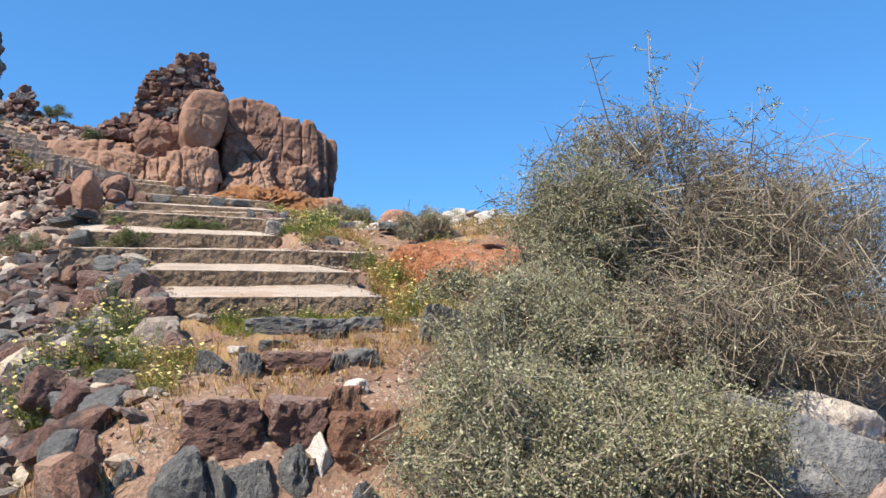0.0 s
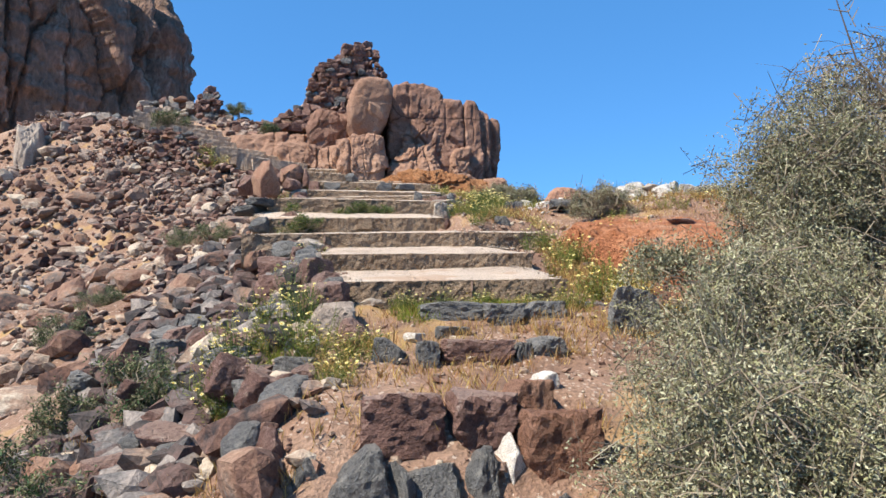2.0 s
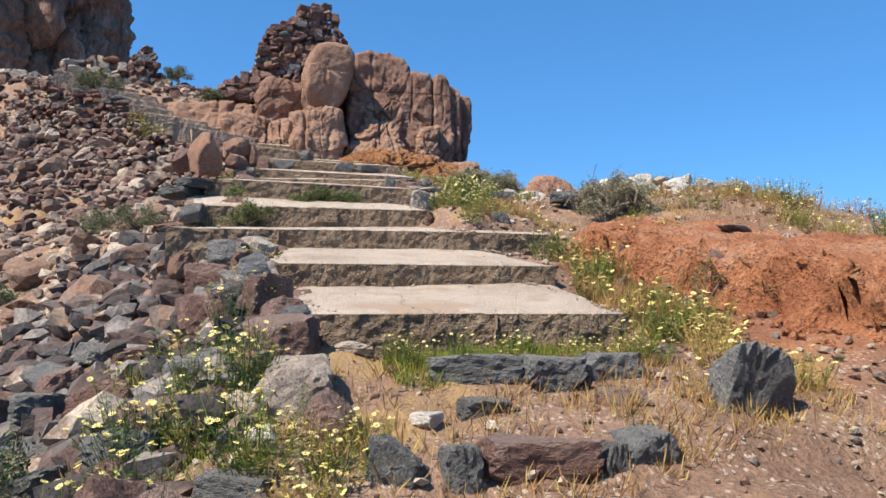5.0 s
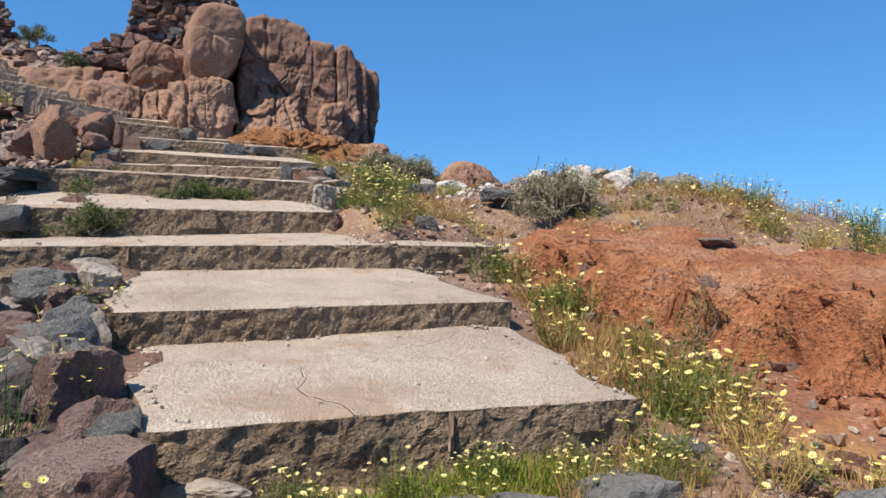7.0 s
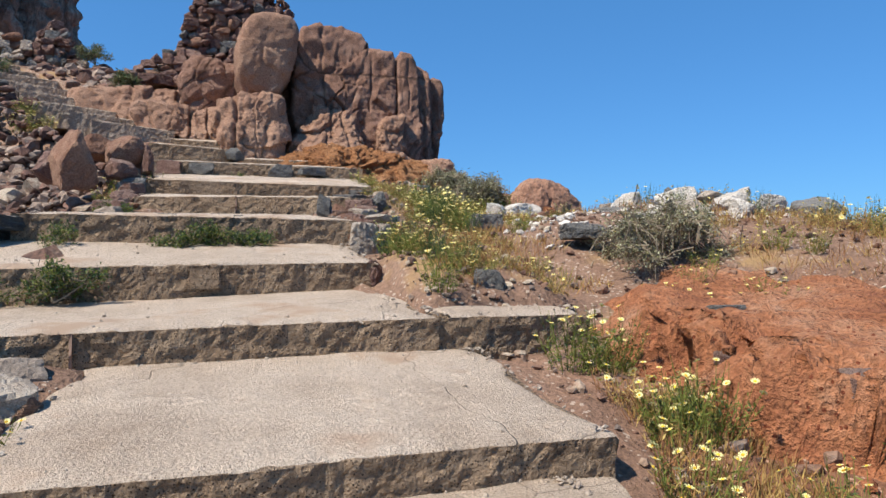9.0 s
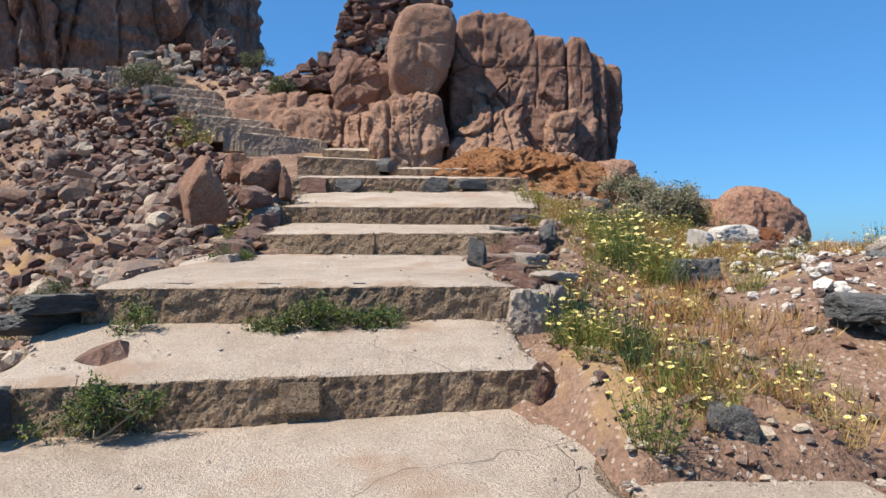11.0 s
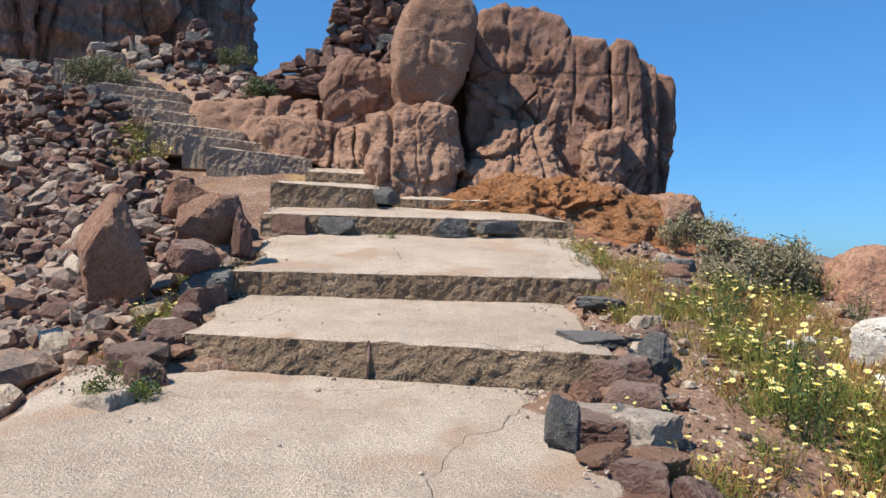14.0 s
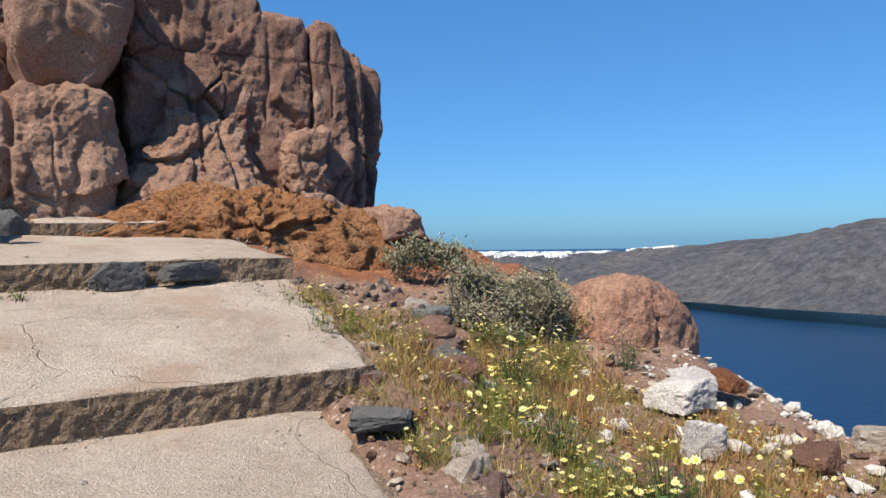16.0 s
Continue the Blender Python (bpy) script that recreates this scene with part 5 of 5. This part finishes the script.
M_PETAL = plain_mat("pale_yellow_petal", (0.80, 0.74, 0.34), 0.6, 0.12, translucent=0.2)
M_CENTRE = plain_mat("yellow_flower_centre", (0.72, 0.47, 0.03), 0.7, 0.15)


class Soup:
    """Collects small strips, leaves and discs into one mesh."""

    def __init__(self):
        self.v, self.f, self.m, self.n = [], [], [], 0

    def add(self, v, f, m=0):
        self.v.append(np.asarray(v, float))
        for q in f:
            self.f.append([a + self.n for a in q])
            self.m.append(m)
        self.n += len(v)

    def stem(self, pts, r0, r1, m=0):
        """A three-sided tapering twig through pts."""
        pts = np.asarray(pts, float)
        n = len(pts)
        d = pts[-1] - pts[0]
        a = np.cross(d, [0.3, 0.5, 0.8])
        a /= np.linalg.norm(a) + 1e-9
        b = np.cross(d, a)
        b /= np.linalg.norm(b) + 1e-9
        v, f = [], []
        for k in range(n):
            r = r0 + (r1 - r0) * k / (n - 1)
            for j in range(3):
                t = j * 2.0944
                v.append(pts[k] + r * (a * math.cos(t) + b * math.sin(t)))
        for k in range(n - 1):
            for j in range(3):
                f.append((3 * k + j, 3 * k + (j + 1) % 3, 3 * k + 3 + (j + 1) % 3, 3 * k + 3 + j))
        self.add(v, f, m)

    def leaf(self, at, way, side, length, wide, m=0):
        tip = at + way * length
        mid = at + way * length * 0.5
        up = np.cross(way, side) * wide * 0.25
        self.add([at, mid + side * wide / 2 + up, tip, mid - side * wide / 2 + up], [(0, 1, 2), (0, 2, 3)], m)

    def mesh(self, name, mats):
        me = mesh_data(name, np.concatenate(self.v), self.f, mats)
        me.polygons.foreach_set("material_index", np.array(self.m, np.int32))
        return me


def unit(v):
    v = np.asarray(v, float)
    return v / (np.linalg.norm(v) + 1e-9)


def stems_mesh(name, p0, p1, p2, r0, r1, mats, pick=None):
    """Three-sided bent twigs through p0, p1, p2 (n, 3), joined."""
    n = len(p0)
    d = p2 - p0
    a = np.cross(d, [0.3, 0.5, 0.8])
    a /= np.linalg.norm(a, axis=1)[:, None] + 1e-9
    b = np.cross(d, a)
    b /= np.linalg.norm(b, axis=1)[:, None] + 1e-9
    rings = []
    for k, c in enumerate((p0, p1, p2)):
        r = (r0 + (r1 - r0) * k / 2)[:, None]
        for j in range(3):
            t = j * 2.0944
            rings.append(c + r * (a * math.cos(t) + b * math.sin(t)))
    v = np.stack(rings, 1).reshape(-1, 3)
    quad = np.array([(3 * k + j, 3 * k + (j + 1) % 3, 3 * k + 3 + (j + 1) % 3, 3 * k + 3 + j) for k in range(2) for j in range(3)])
    f = (np.arange(n)[:, None, None] * 9 + quad).reshape(-1, 4)
    return mesh_data(name, v, f, mats)


def leaves_mesh(name, at, way, side, length, wide, mats, pick):
    n = len(at)
    ln, wd = length[:, None], wide[:, None]
    mid = at + way * ln * 0.55 + np.cross(way, side) * wd * 0.25
    v = np.stack([at, mid + side * wd / 2, at + way * ln, mid - side * wd / 2], 1).reshape(-1, 3)
    f = (np.arange(n)[:, None, None] * 4 + np.array([(0, 1, 2), (0, 2, 3)])).reshape(-1, 3)
    me = mesh_data(name, v, f, mats)
    me.polygons.foreach_set("material_index", np.repeat(pick.astype(np.int32), 2))
    return me


def units(v):
    return v / (np.linalg.norm(v, axis=-1, keepdims=True) + 1e-9)


def shrub(lobes, leaves, twigs, seed, mats, leaf_len, root, bare=0.3, name="shrub", label="", twig_r=0.0035, clump=10, poke=1.0):
    """A dense wiry shrub: lobes filled with bent twigs, most of them ending in a clump of small leaves.
    lobes: (centre, radii, weight, leafiness)."""
    r = np.random.RandomState(seed)
    thing = tagged(new(name), label, "shrub")
    thing.matrix_basis = pose(*root)
    root = np.array(root, float)
    wts = np.array([l[2] for l in lobes], float)
    which = r.choice(len(lobes), twigs, p=wts / wts.sum())
    c = np.array([l[0] for l in lobes], float)[which] - root
    rad = np.array([l[1] for l in lobes], float)[which]
    leafy = np.array([l[3] for l in lobes], float)[which]
    size = rad.mean(1)[:, None]
    knots = units(r.normal(size=(max(12, twigs // 60), 3)))
    d = units(knots[r.randint(len(knots), size=twigs)] + r.normal(size=(twigs, 3)) * 0.075)
    d[:, 2] = np.where(d[:, 2] < -0.35, -d[:, 2], d[:, 2])
    depth = np.where(r.uniform(size=twigs) < 0.75, r.uniform(0.68, 1.0, twigs), r.uniform(0.15, 0.8, twigs))
    bulge = 1 + 0.34 * fbm(d * 3.0 + c * 1.7, seed, 3)
    tip = c + d * rad * (depth * bulge)[:, None]
    grow = units(d * 0.8 + r.normal(size=(twigs, 3)) * 0.75 + np.array([0, 0, 0.25]))
    length = size * r.uniform(0.12, 0.5, (twigs, 1))
    out = (r.uniform(size=(twigs, 1)) < 0.05 * poke) * r.uniform(0.05, 0.32, (twigs, 1)) * size
    p0 = tip - grow * length
    tip = tip + units(grow + np.array([0, 0, 0.4])) * out
    p1 = (p0 + tip) / 2 + r.normal(size=(twigs, 3)) * 0.07 * length
    thick = twig_r * r.uniform(0.5, 1.6, twigs)
    k = max(6, twigs // 60)
    b0 = np.zeros((k, 3)) + r.normal(size=(k, 3)) * 0.02 * size[:k]
    b2 = tip[:k] * 0.85
    b1 = (b0 + b2) / 2 + r.normal(size=(k, 3)) * 0.1 * size[:k]
    me = stems_mesh("twigs", np.r_[p0, b0], np.r_[p1, b1], np.r_[tip, b2], np.r_[thick, np.full(k, twig_r * 3)], np.r_[thick * 0.35, np.full(k, twig_r)], [M_TWIG])
    tagged(part("twigs", me, thing, "dry grey twigs"), kind="stuff")
    hold = np.nonzero(r.uniform(size=twigs) < leafy)[0]
    rep = np.repeat(hold, clump)
    n = len(rep)
    if n:
        t = r.uniform(-0.05, 0.8, (n, 1))
        at = tip[rep] + (p0[rep] - tip[rep]) * t + r.normal(size=(n, 3)) * leaf_len * 0.8
        way = units(grow[rep] + r.normal(size=(n, 3)) * 0.8)
        side = units(np.cross(way, r.normal(size=(n, 3))))
        me = leaves_mesh("leaves", at, way, side, leaf_len * r.uniform(0.6, 1.35, n), leaf_len * r.uniform(0.3, 0.5, n), mats, r.uniform(size=n) < 0.45)
        tagged(part("leaves", me, thing), kind="stuff")
    return thing


# the big grey shrub beside the lower path
shrub([((1.25, -4.75, -0.64), (0.85, 0.7, 0.92), 4.2, 0.3), ((2.15, -4.65, -0.65), (0.95, 0.8, 0.92), 3.4, 0.22),
       ((0.85, -4.7, 0.1), (0.55, 0.4, 0.34), 0.7, 0.3), ((0.75, -5.3, -0.95), (0.55, 0.4, 0.45), 1.4, 0.3), ((1.7, -5.2, -1.05), (0.8, 0.5, 0.4), 1.4, 0.25)],
      0, 17000, 501, [M_LEAF, M_LEAFPALE], 0.018, (1.2, -4.8, -1.7), label="large tangled shrub of bare grey twigs with sparse leaves", name="shrub", twig_r=0.0024, clump=8, poke=1.8)
shrub([((0.38, -4.75, -0.55), (0.4, 0.48, 0.66), 2.2, 1.0), ((-0.46, -5.72, -1.47), (0.58, 0.5, 0.5), 2.8, 1.0),
       ((0.04, -5.75, -1.42), (0.42, 0.4, 0.42), 1.8, 1.0), ((-0.08, -5.1, -1.05), (0.52, 0.5, 0.46), 2.0, 1.0), ((-0.38, -4.82, -0.68), (0.2, 0.12, 0.13), 0.1, 1.0)],
      0, 13000, 500, [M_LEAF, M_LEAFPALE], 0.0165, (-0.1, -5.2, -1.7), label="dense grey-green saltbush with small mealy leaves", name="shrub", twig_r=0.0018, clump=20, poke=1.0)
tall = tagged(new("shrub"), "upright leafy sprig standing out of a dense shrub", "shrub")
tall.matrix_basis = pose(0.78, -4.9, 0.16)
sp, sg = Soup(), Soup()
rs = np.random.RandomState(9)
for k, (dx, dz) in enumerate([(0.0, 0.58), (0.33, 0.5), (-0.42, 0.42), (0.85, 0.3)]):
    base = np.array([dx * 0.5, rs.uniform(-0.1, 0.1), -0.15])
    tip = np.array([dx, rs.uniform(-0.1, 0.1), dz])
    sp.stem([base, (base + tip) / 2 + rs.normal(size=3) * 0.04, tip], 0.007, 0.002)
    for j in range(14):
        s0 = base + (tip - base) * rs.uniform(0.35, 1.0)
        e = s0 + unit(rs.normal(size=3) + [0, 0, 0.6]) * rs.uniform(0.04, 0.14)
        sp.stem([s0, e], 0.003, 0.0012)
        if k in (0, 3):
            for _ in range(14):
                way = unit(rs.normal(size=3))
                sg.leaf(e + rs.normal(size=3) * 0.012, way, unit(np.cross(way, rs.normal(size=3))), 0.022, 0.008, int(rs.uniform() < 0.5))
tagged(part("twigs", sp.mesh("twigs", [M_TWIG]), tall), kind="stuff")
tagged(part("leaves", sg.mesh("leaves", [M_LEAF, M_LEAFPALE]), tall), kind="stuff")

shrub([((2.5, 6.05, 1.17), (0.54, 0.5, 0.38), 1, 0.95)], 0, 2200, 502, [M_LEAF, M_LEAFPALE], 0.034, (2.5, 6.05, 0.9), label="rounded silvery shrub at the foot of the ochre bank", twig_r=0.004, clump=9, poke=0.5)
shrub([((1.85, 0.75, 0.36), (0.52, 0.42, 0.30), 1, 0.75)], 0, 1300, 503, [M_LEAF, M_LEAFPALE], 0.024, (1.85, 0.75, 0.2), label="low grey-green cushion shrub on orange rock", twig_r=0.003, clump=9)
shrub([((2.55, 7.3, 1.55), (0.4, 0.35, 0.3), 1, 0.9)], 0, 400, 504, [M_LEAF, M_LEAFPALE], 0.04, (2.55, 7.3, 1.3), label="small grey shrub behind a rounded bush", clump=8)
for k, (x, y, rx, rz) in enumerate([(-2.75, -2.9, 0.34, 0.34), (-3.3, -2.3, 0.26, 0.24), (-3.1, -3.6, 0.4, 0.3), (-2.7, -4.6, 0.34, 0.34), (-4.0, 0.2, 0.3, 0.22), (-3.0, 3.4, 0.36, 0.24), (-3.6, 4.9, 0.4, 0.26), (-4.2, 2.2, 0.3, 0.2)]):
    z = float(ground_z(x, y))
    shrub([((x, y, z + rz * 0.4), (rx, rx, rz), 1, 0.95)], 0, 420, 510 + k, [M_LEAF, M_DEEP], 0.026, (x, y, z - 0.02), label="wispy grey-green scrub rooted among scree", twig_r=0.002, clump=8)
for k, (x, y, z, rx, ry, rz, n) in enumerate([(-1.75, 0.86, 0.08, 0.30, 0.12, 0.14, 330), (-1.0, 1.62, 0.38, 0.36, 0.10, 0.14, 360), (-0.75, 1.62, 0.36, 0.2, 0.1, 0.12, 160), (-1.85, 1.6, 0.36, 0.12, 0.08, 0.12, 70),
                                              (-0.62, 6.5, 1.36, 0.14, 0.08, 0.14, 70), (-1.75, 3.3, 0.62, 0.26, 0.2, 0.16, 200)]):
    shrub([((x, y, z + 0.02), (rx, ry, rz), 1, 1.0)], 0, n, 530 + k, [M_DEEP, M_GREEN], 0.022, (x, y, z - 0.04), label="dark green weeds growing along a step riser", name="weeds", twig_r=0.0016, clump=8)
for k, (x, y, rx, rz) in enumerate([(1.3, -1.55, 0.12, 0.16), (1.58, -1.75, 0.14, 0.14), (1.78, -2.15, 0.12, 0.12), (2.05, -1.95, 0.12, 0.14), (1.05, -1.75, 0.1, 0.12), (2.3, -2.5, 0.14, 0.12), (1.7, -0.7, 0.14, 0.1)]):
    z = float(ground_z(x, y))
    shrub([((x, y, z + rz * 0.8), (rx, rx, rz), 1, 0.7)], 0, 90, 560 + k, [M_OLIVE, M_RUST], 0.02, (x, y, z - 0.02), label="sparse olive-brown weed on reddish dirt", name="weeds", twig_r=0.002, clump=7)
for k, (x, y, z, r0) in enumerate([(-3.4, 13.9, 4.95, 0.32), (-4.9, 11.2, 3.85, 0.45), (-2.45, 10.6, 3.6, 0.2), (-5.6, 12.6, 4.1, 0.35)]):
    shrub([((x, y, z), (r0, r0, r0 * 0.7), 1, 0.95)], 0, 260, 540 + k, [M_LEAF, M_DEEP], 0.05, (x, y, z - 0.2), label="grey-green bush on the rocks above", twig_r=0.004, clump=8)


# ---- daisies ----
def daisy_meshes(seed, stems, tall, spread, heads, dense):
    """Foliage and flower heads of one clump of wild daisies."""
    r = np.random.RandomState(seed)
    g, fl = Soup(), Soup()
    for k in range(stems):
        a, q = r.uniform(0, 6.28), spread * math.sqrt(r.uniform())
        base = np.array([q * math.cos(a) * 0.6, q * math.sin(a) * 0.6, -0.02])
        h = tall * r.uniform(0.5, 1.1)
        tip = np.array([q * math.cos(a) * 1.3, q * math.sin(a) * 1.3, h]) + r.normal(size=3) * 0.015
        mid = (base + tip) / 2 + r.normal(size=3) * 0.012
        g.stem([base, mid, tip], 0.0018, 0.001, 0)
        for _ in range(dense):
            t = r.uniform(0.05, 0.85)
            at = base + (tip - base) * t
            way = unit(r.normal(size=3) + np.array([0, 0, 0.5]))
            g.leaf(at, way, unit(np.cross(way, r.normal(size=3))), r.uniform(0.015, 0.04), 0.006, 0 if r.uniform() < 0.75 else 1)
        if k < heads:
            nrm = unit(np.array([r.normal() * 0.35, r.normal() * 0.35, 1.0]))
            u = unit(np.cross(nrm, [1, 0.2, 0]))
            w = np.cross(nrm, u)
            rad = r.uniform(0.011, 0.017)
            n = 9
            for j in range(n):
                t0 = j * 6.2832 / n
                way = u * math.cos(t0) + w * math.sin(t0)
                side = np.cross(nrm, way)
                at = tip + way * rad * 0.35
                fl.add([at - side * rad * 0.16, at + side * rad * 0.16, tip + way * rad + side * rad * 0.2 + nrm * 0.003, tip + way * rad - side * rad * 0.2 + nrm * 0.003], [(0, 1, 2, 3)], 0)
            ring = [tip + (u * math.cos(j * 1.047) + w * math.sin(j * 1.047)) * rad * 0.45 + nrm * 0.001 for j in range(6)]
            fl.add(ring + [tip + nrm * 0.006], [(j, (j + 1) % 6, 6) for j in range(6)], 1)
    return g, fl


DAISY = []
CLUMPS = []
MEADOW_MATS = [M_GREEN, M_STRAW, M_DEEP, M_RUST, M_PETAL, M_CENTRE]
for k, (stems, tall, spread, heads, dense, mats, word) in enumerate([
        (34, 0.20, 0.13, 11, 9, [M_GREEN, M_STRAW], "green clump of pale yellow wild daisies"), (40, 0.24, 0.15, 14, 10, [M_GREEN, M_DEEP], "leafy clump of yellow-centred wild daisies"),
        (26, 0.16, 0.12, 9, 6, [M_STRAW, M_GREEN], "drying clump of small pale daisies"), (22, 0.13, 0.10, 6, 5, [M_RUST, M_STRAW], "rusty dry tuft with a few daisies"),
        (30, 0.26, 0.10, 8, 8, [M_DEEP, M_GREEN], "upright clump of wild daisies in bloom")]):
    g, fl = daisy_meshes(700 + k, stems, tall, spread, heads, dense)
    DAISY.append((g.mesh("foliage", mats), fl.mesh("flower_heads", [M_PETAL, M_CENTRE]), word))
    CLUMPS.append((g, fl, mats))


def daisy(x, y, v, scale, turn, z=None):
    fo, fl, word = DAISY[v]
    ob = new("daisy_clump", fo)
    ob.matrix_basis = pose(x, y, float(ground_z(x, y)) if z is None else z, 0, 0, turn) @ Matrix.Diagonal((scale, scale, scale, 1))
    tagged(ob, word, "flowers", "wild daisies")
    tagged(part("flower_heads", fl, ob, "pale yellow petals with yellow centres"), kind="stuff")


fr = np.random.RandomState(44)


def daisies(n, x0, x1, y0, y1, kinds, smin=0.7, smax=1.25):
    for _ in range(n):
        daisy(fr.uniform(x0, x1), fr.uniform(y0, y1), kinds[fr.randint(len(kinds))], fr.uniform(smin, smax), fr.uniform(0, 360))


def meadow(label, spots):
    """Many small daisy clumps joined in one mesh. spots: count, x range, y range, kinds, smallest and largest scale."""
    so = Soup()
    for n, x0, x1, y0, y1, kinds, smin, smax in spots:
        for _ in range(n):
            g, fl, mats = CLUMPS[kinds[fr.randint(len(kinds))]]
            x, y, k = fr.uniform(x0, x1), fr.uniform(y0, y1), fr.uniform(smin, smax)
            at = np.array([x, y, float(ground_z(x, y))])
            turn = rot_z(fr.uniform(0, 6.28)).T * k
            for src, use in ((g, mats), (fl, [M_PETAL, M_CENTRE])):
                so.v.append(np.concatenate(src.v) @ turn + at)
                so.f.extend([[a + so.n for a in q] for q in src.f])
                so.m.extend(MEADOW_MATS.index(use[m]) for m in src.m)
                so.n += len(so.v[-1])
    return tagged(part("daisy_meadow", so.mesh("daisy_meadow", MEADOW_MATS)), label, "flowers", kind="stuff")


daisies(26, 0.45, 0.95, -2.5, -0.25, [0, 1, 2, 3])
daisies(12, 0.1, 0.75, -3.1, -2.3, [0, 2, 2, 3])
daisies(14, 0.15, 0.5, 0.3, 1.7, [0, 1, 4])
daisies(9, 0.3, 0.95, 0.3, 1.0, [2, 3, 0], 0.6, 0.9)
daisies(18, 0.3, 1.5, 0.9, 2.9, [0, 2, 2, 3, 3], 0.6, 1.0)
daisies(6, 1.05, 1.35, 2.6, 4.4, [1, 4, 0], 0.8, 1.2)
daisies(24, 0.9, 1.5, 2.9, 6.3, [0, 2, 2, 3], 0.4, 0.75)
daisies(10, 0.5, 0.95, 3.2, 4.6, [0, 3, 2], 0.5, 0.8)
daisies(16, -2.4, -1.75, -3.5, -1.9, [0, 1, 4, 2], 0.7, 1.15)
daisies(9, -1.95, -1.65, -1.9, -0.4, [0, 4, 2], 0.6, 1.0)
daisies(20, -1.2, 0.1, -2.66, -2.45, [0, 1, 1], 0.35, 0.65)
daisies(20, -2.25, -1.75, -3.5, -2.5, [0, 1, 4], 0.7, 1.1)
daisies(8, -1.75, -1.5, -3.9, -3.2, [0, 2, 1], 0.5, 0.8)
daisies(14, 0.9, 1.3, 2.2, 3.6, [1, 4, 0], 0.8, 1.2)
daisies(8, -1.75, -1.3, -3.5, -3.1, [0, 2], 0.6, 0.9)
daisies(10, -2.1, -1.55, 4.3, 5.3, [2, 2, 3, 0], 0.8, 1.3)
daisies(4, 0.72, 0.95, 4.7, 6.3, [0, 4], 0.9, 1.3)
daisies(6, -3.9, -3.3, 8.9, 9.6, [0, 2], 1.3, 1.9)

meadow("dry flowering meadow of small pale daisies on the slope", [
    (50, 1.05, 2.7, 2.8, 5.6, [2, 2, 3, 3, 3, 0], 0.4, 0.75),
    (14, 1.6, 3.0, 5.0, 5.9, [0, 2, 4], 0.7, 1.25),
    (34, 2.3, 4.0, -0.4, 3.2, [0, 2, 2, 3, 4], 0.6, 1.0),
    (22, 1.3, 3.2, -0.4, 1.3, [0, 2, 3, 2], 0.6, 1.0),
    (46, 2.9, 4.9, -2.2, 0.6, [0, 2, 2, 3], 0.8, 1.3),
    (16, 3.6, 5.2, -1.5, 1.8, [2, 4, 3], 1.0, 1.5),
    (45, 1.2, 3.0, 2.4, 5.4, [2, 2, 3, 0], 0.3, 0.55),
    (34, 3.2, 5.0, -1.6, 0.9, [0, 2, 4], 0.9, 1.3),
])


# ---- dry grass ----
def dry_grass(n, spots, label, mats, tall, seed):
    r = np.random.RandomState(seed)
    so = Soup()
    for x0, x1, y0, y1, share in spots:
        k = int(n * share)
        xs, ys = r.uniform(x0, x1, k), r.uniform(y0, y1, k)
        keep = vnoise(np.c_[xs * 2.2, ys * 2.2, 0 * xs], seed) > -0.1
        xs, ys = xs[keep], ys[keep]
        zs = ground_z(xs, ys)
        for x, y, z in zip(xs, ys, zs):
            for _ in range(5):
                h = tall * r.uniform(0.4, 1.1)
                at = np.array([x + r.normal() * 0.02, y + r.normal() * 0.02, z - 0.01])
                way = unit([r.normal() * 0.5, r.normal() * 0.5, 1])
                so.leaf(at, way, unit(np.cross(way, r.normal(size=3))), h, 0.005, int(r.uniform() < 0.35))
    return tagged(part("dry_grass", so.mesh("dry_grass", mats)), label, "grass", kind="stuff")


dry_grass(5200, [(-1.8, -0.1, -4.4, -2.6, 0.1), (-0.4, 0.8, -4.2, -2.4, 0.12), (-3.6, -1.8, -5.5, -2.6, 0.28), (-2.4, -1.55, 3.9, 6.2, 0.3), (0.4, 1.0, -2.2, -0.3, 0.2)],
          "straw-coloured dry grass between stones", [M_STRAW, M_RUST], 0.12, 61)
dry_grass(3600, [(0.9, 2.6, 2.6, 5.8, 0.55), (2.3, 4.0, -0.5, 3.0, 0.25), (0.3, 1.4, 0.5, 2.6, 0.2)], "rust and straw dry stalks among daisies", [M_RUST, M_STRAW], 0.13, 62)
dry_grass(1300, [(-1.25, 0.05, -2.66, -2.42, 0.62), (-1.3, -0.9, -2.85, -2.6, 0.12), (-2.2, -1.7, -3.5, -2.7, 0.12), (1.05, 1.4, 2.4, 4.6, 0.14)], "fresh green grass at the foot of a step", [M_LIME, M_GREEN], 0.085, 63)
dry_grass(2600, [(1.0, 2.8, 2.6, 5.8, 0.7), (0.3, 1.2, 0.6, 2.6, 0.3), (0.6, 1.2, 3.0, 6.2, 0.35)], "olive and straw herbs under the daisies", [M_OLIVE, M_STRAW], 0.09, 64)
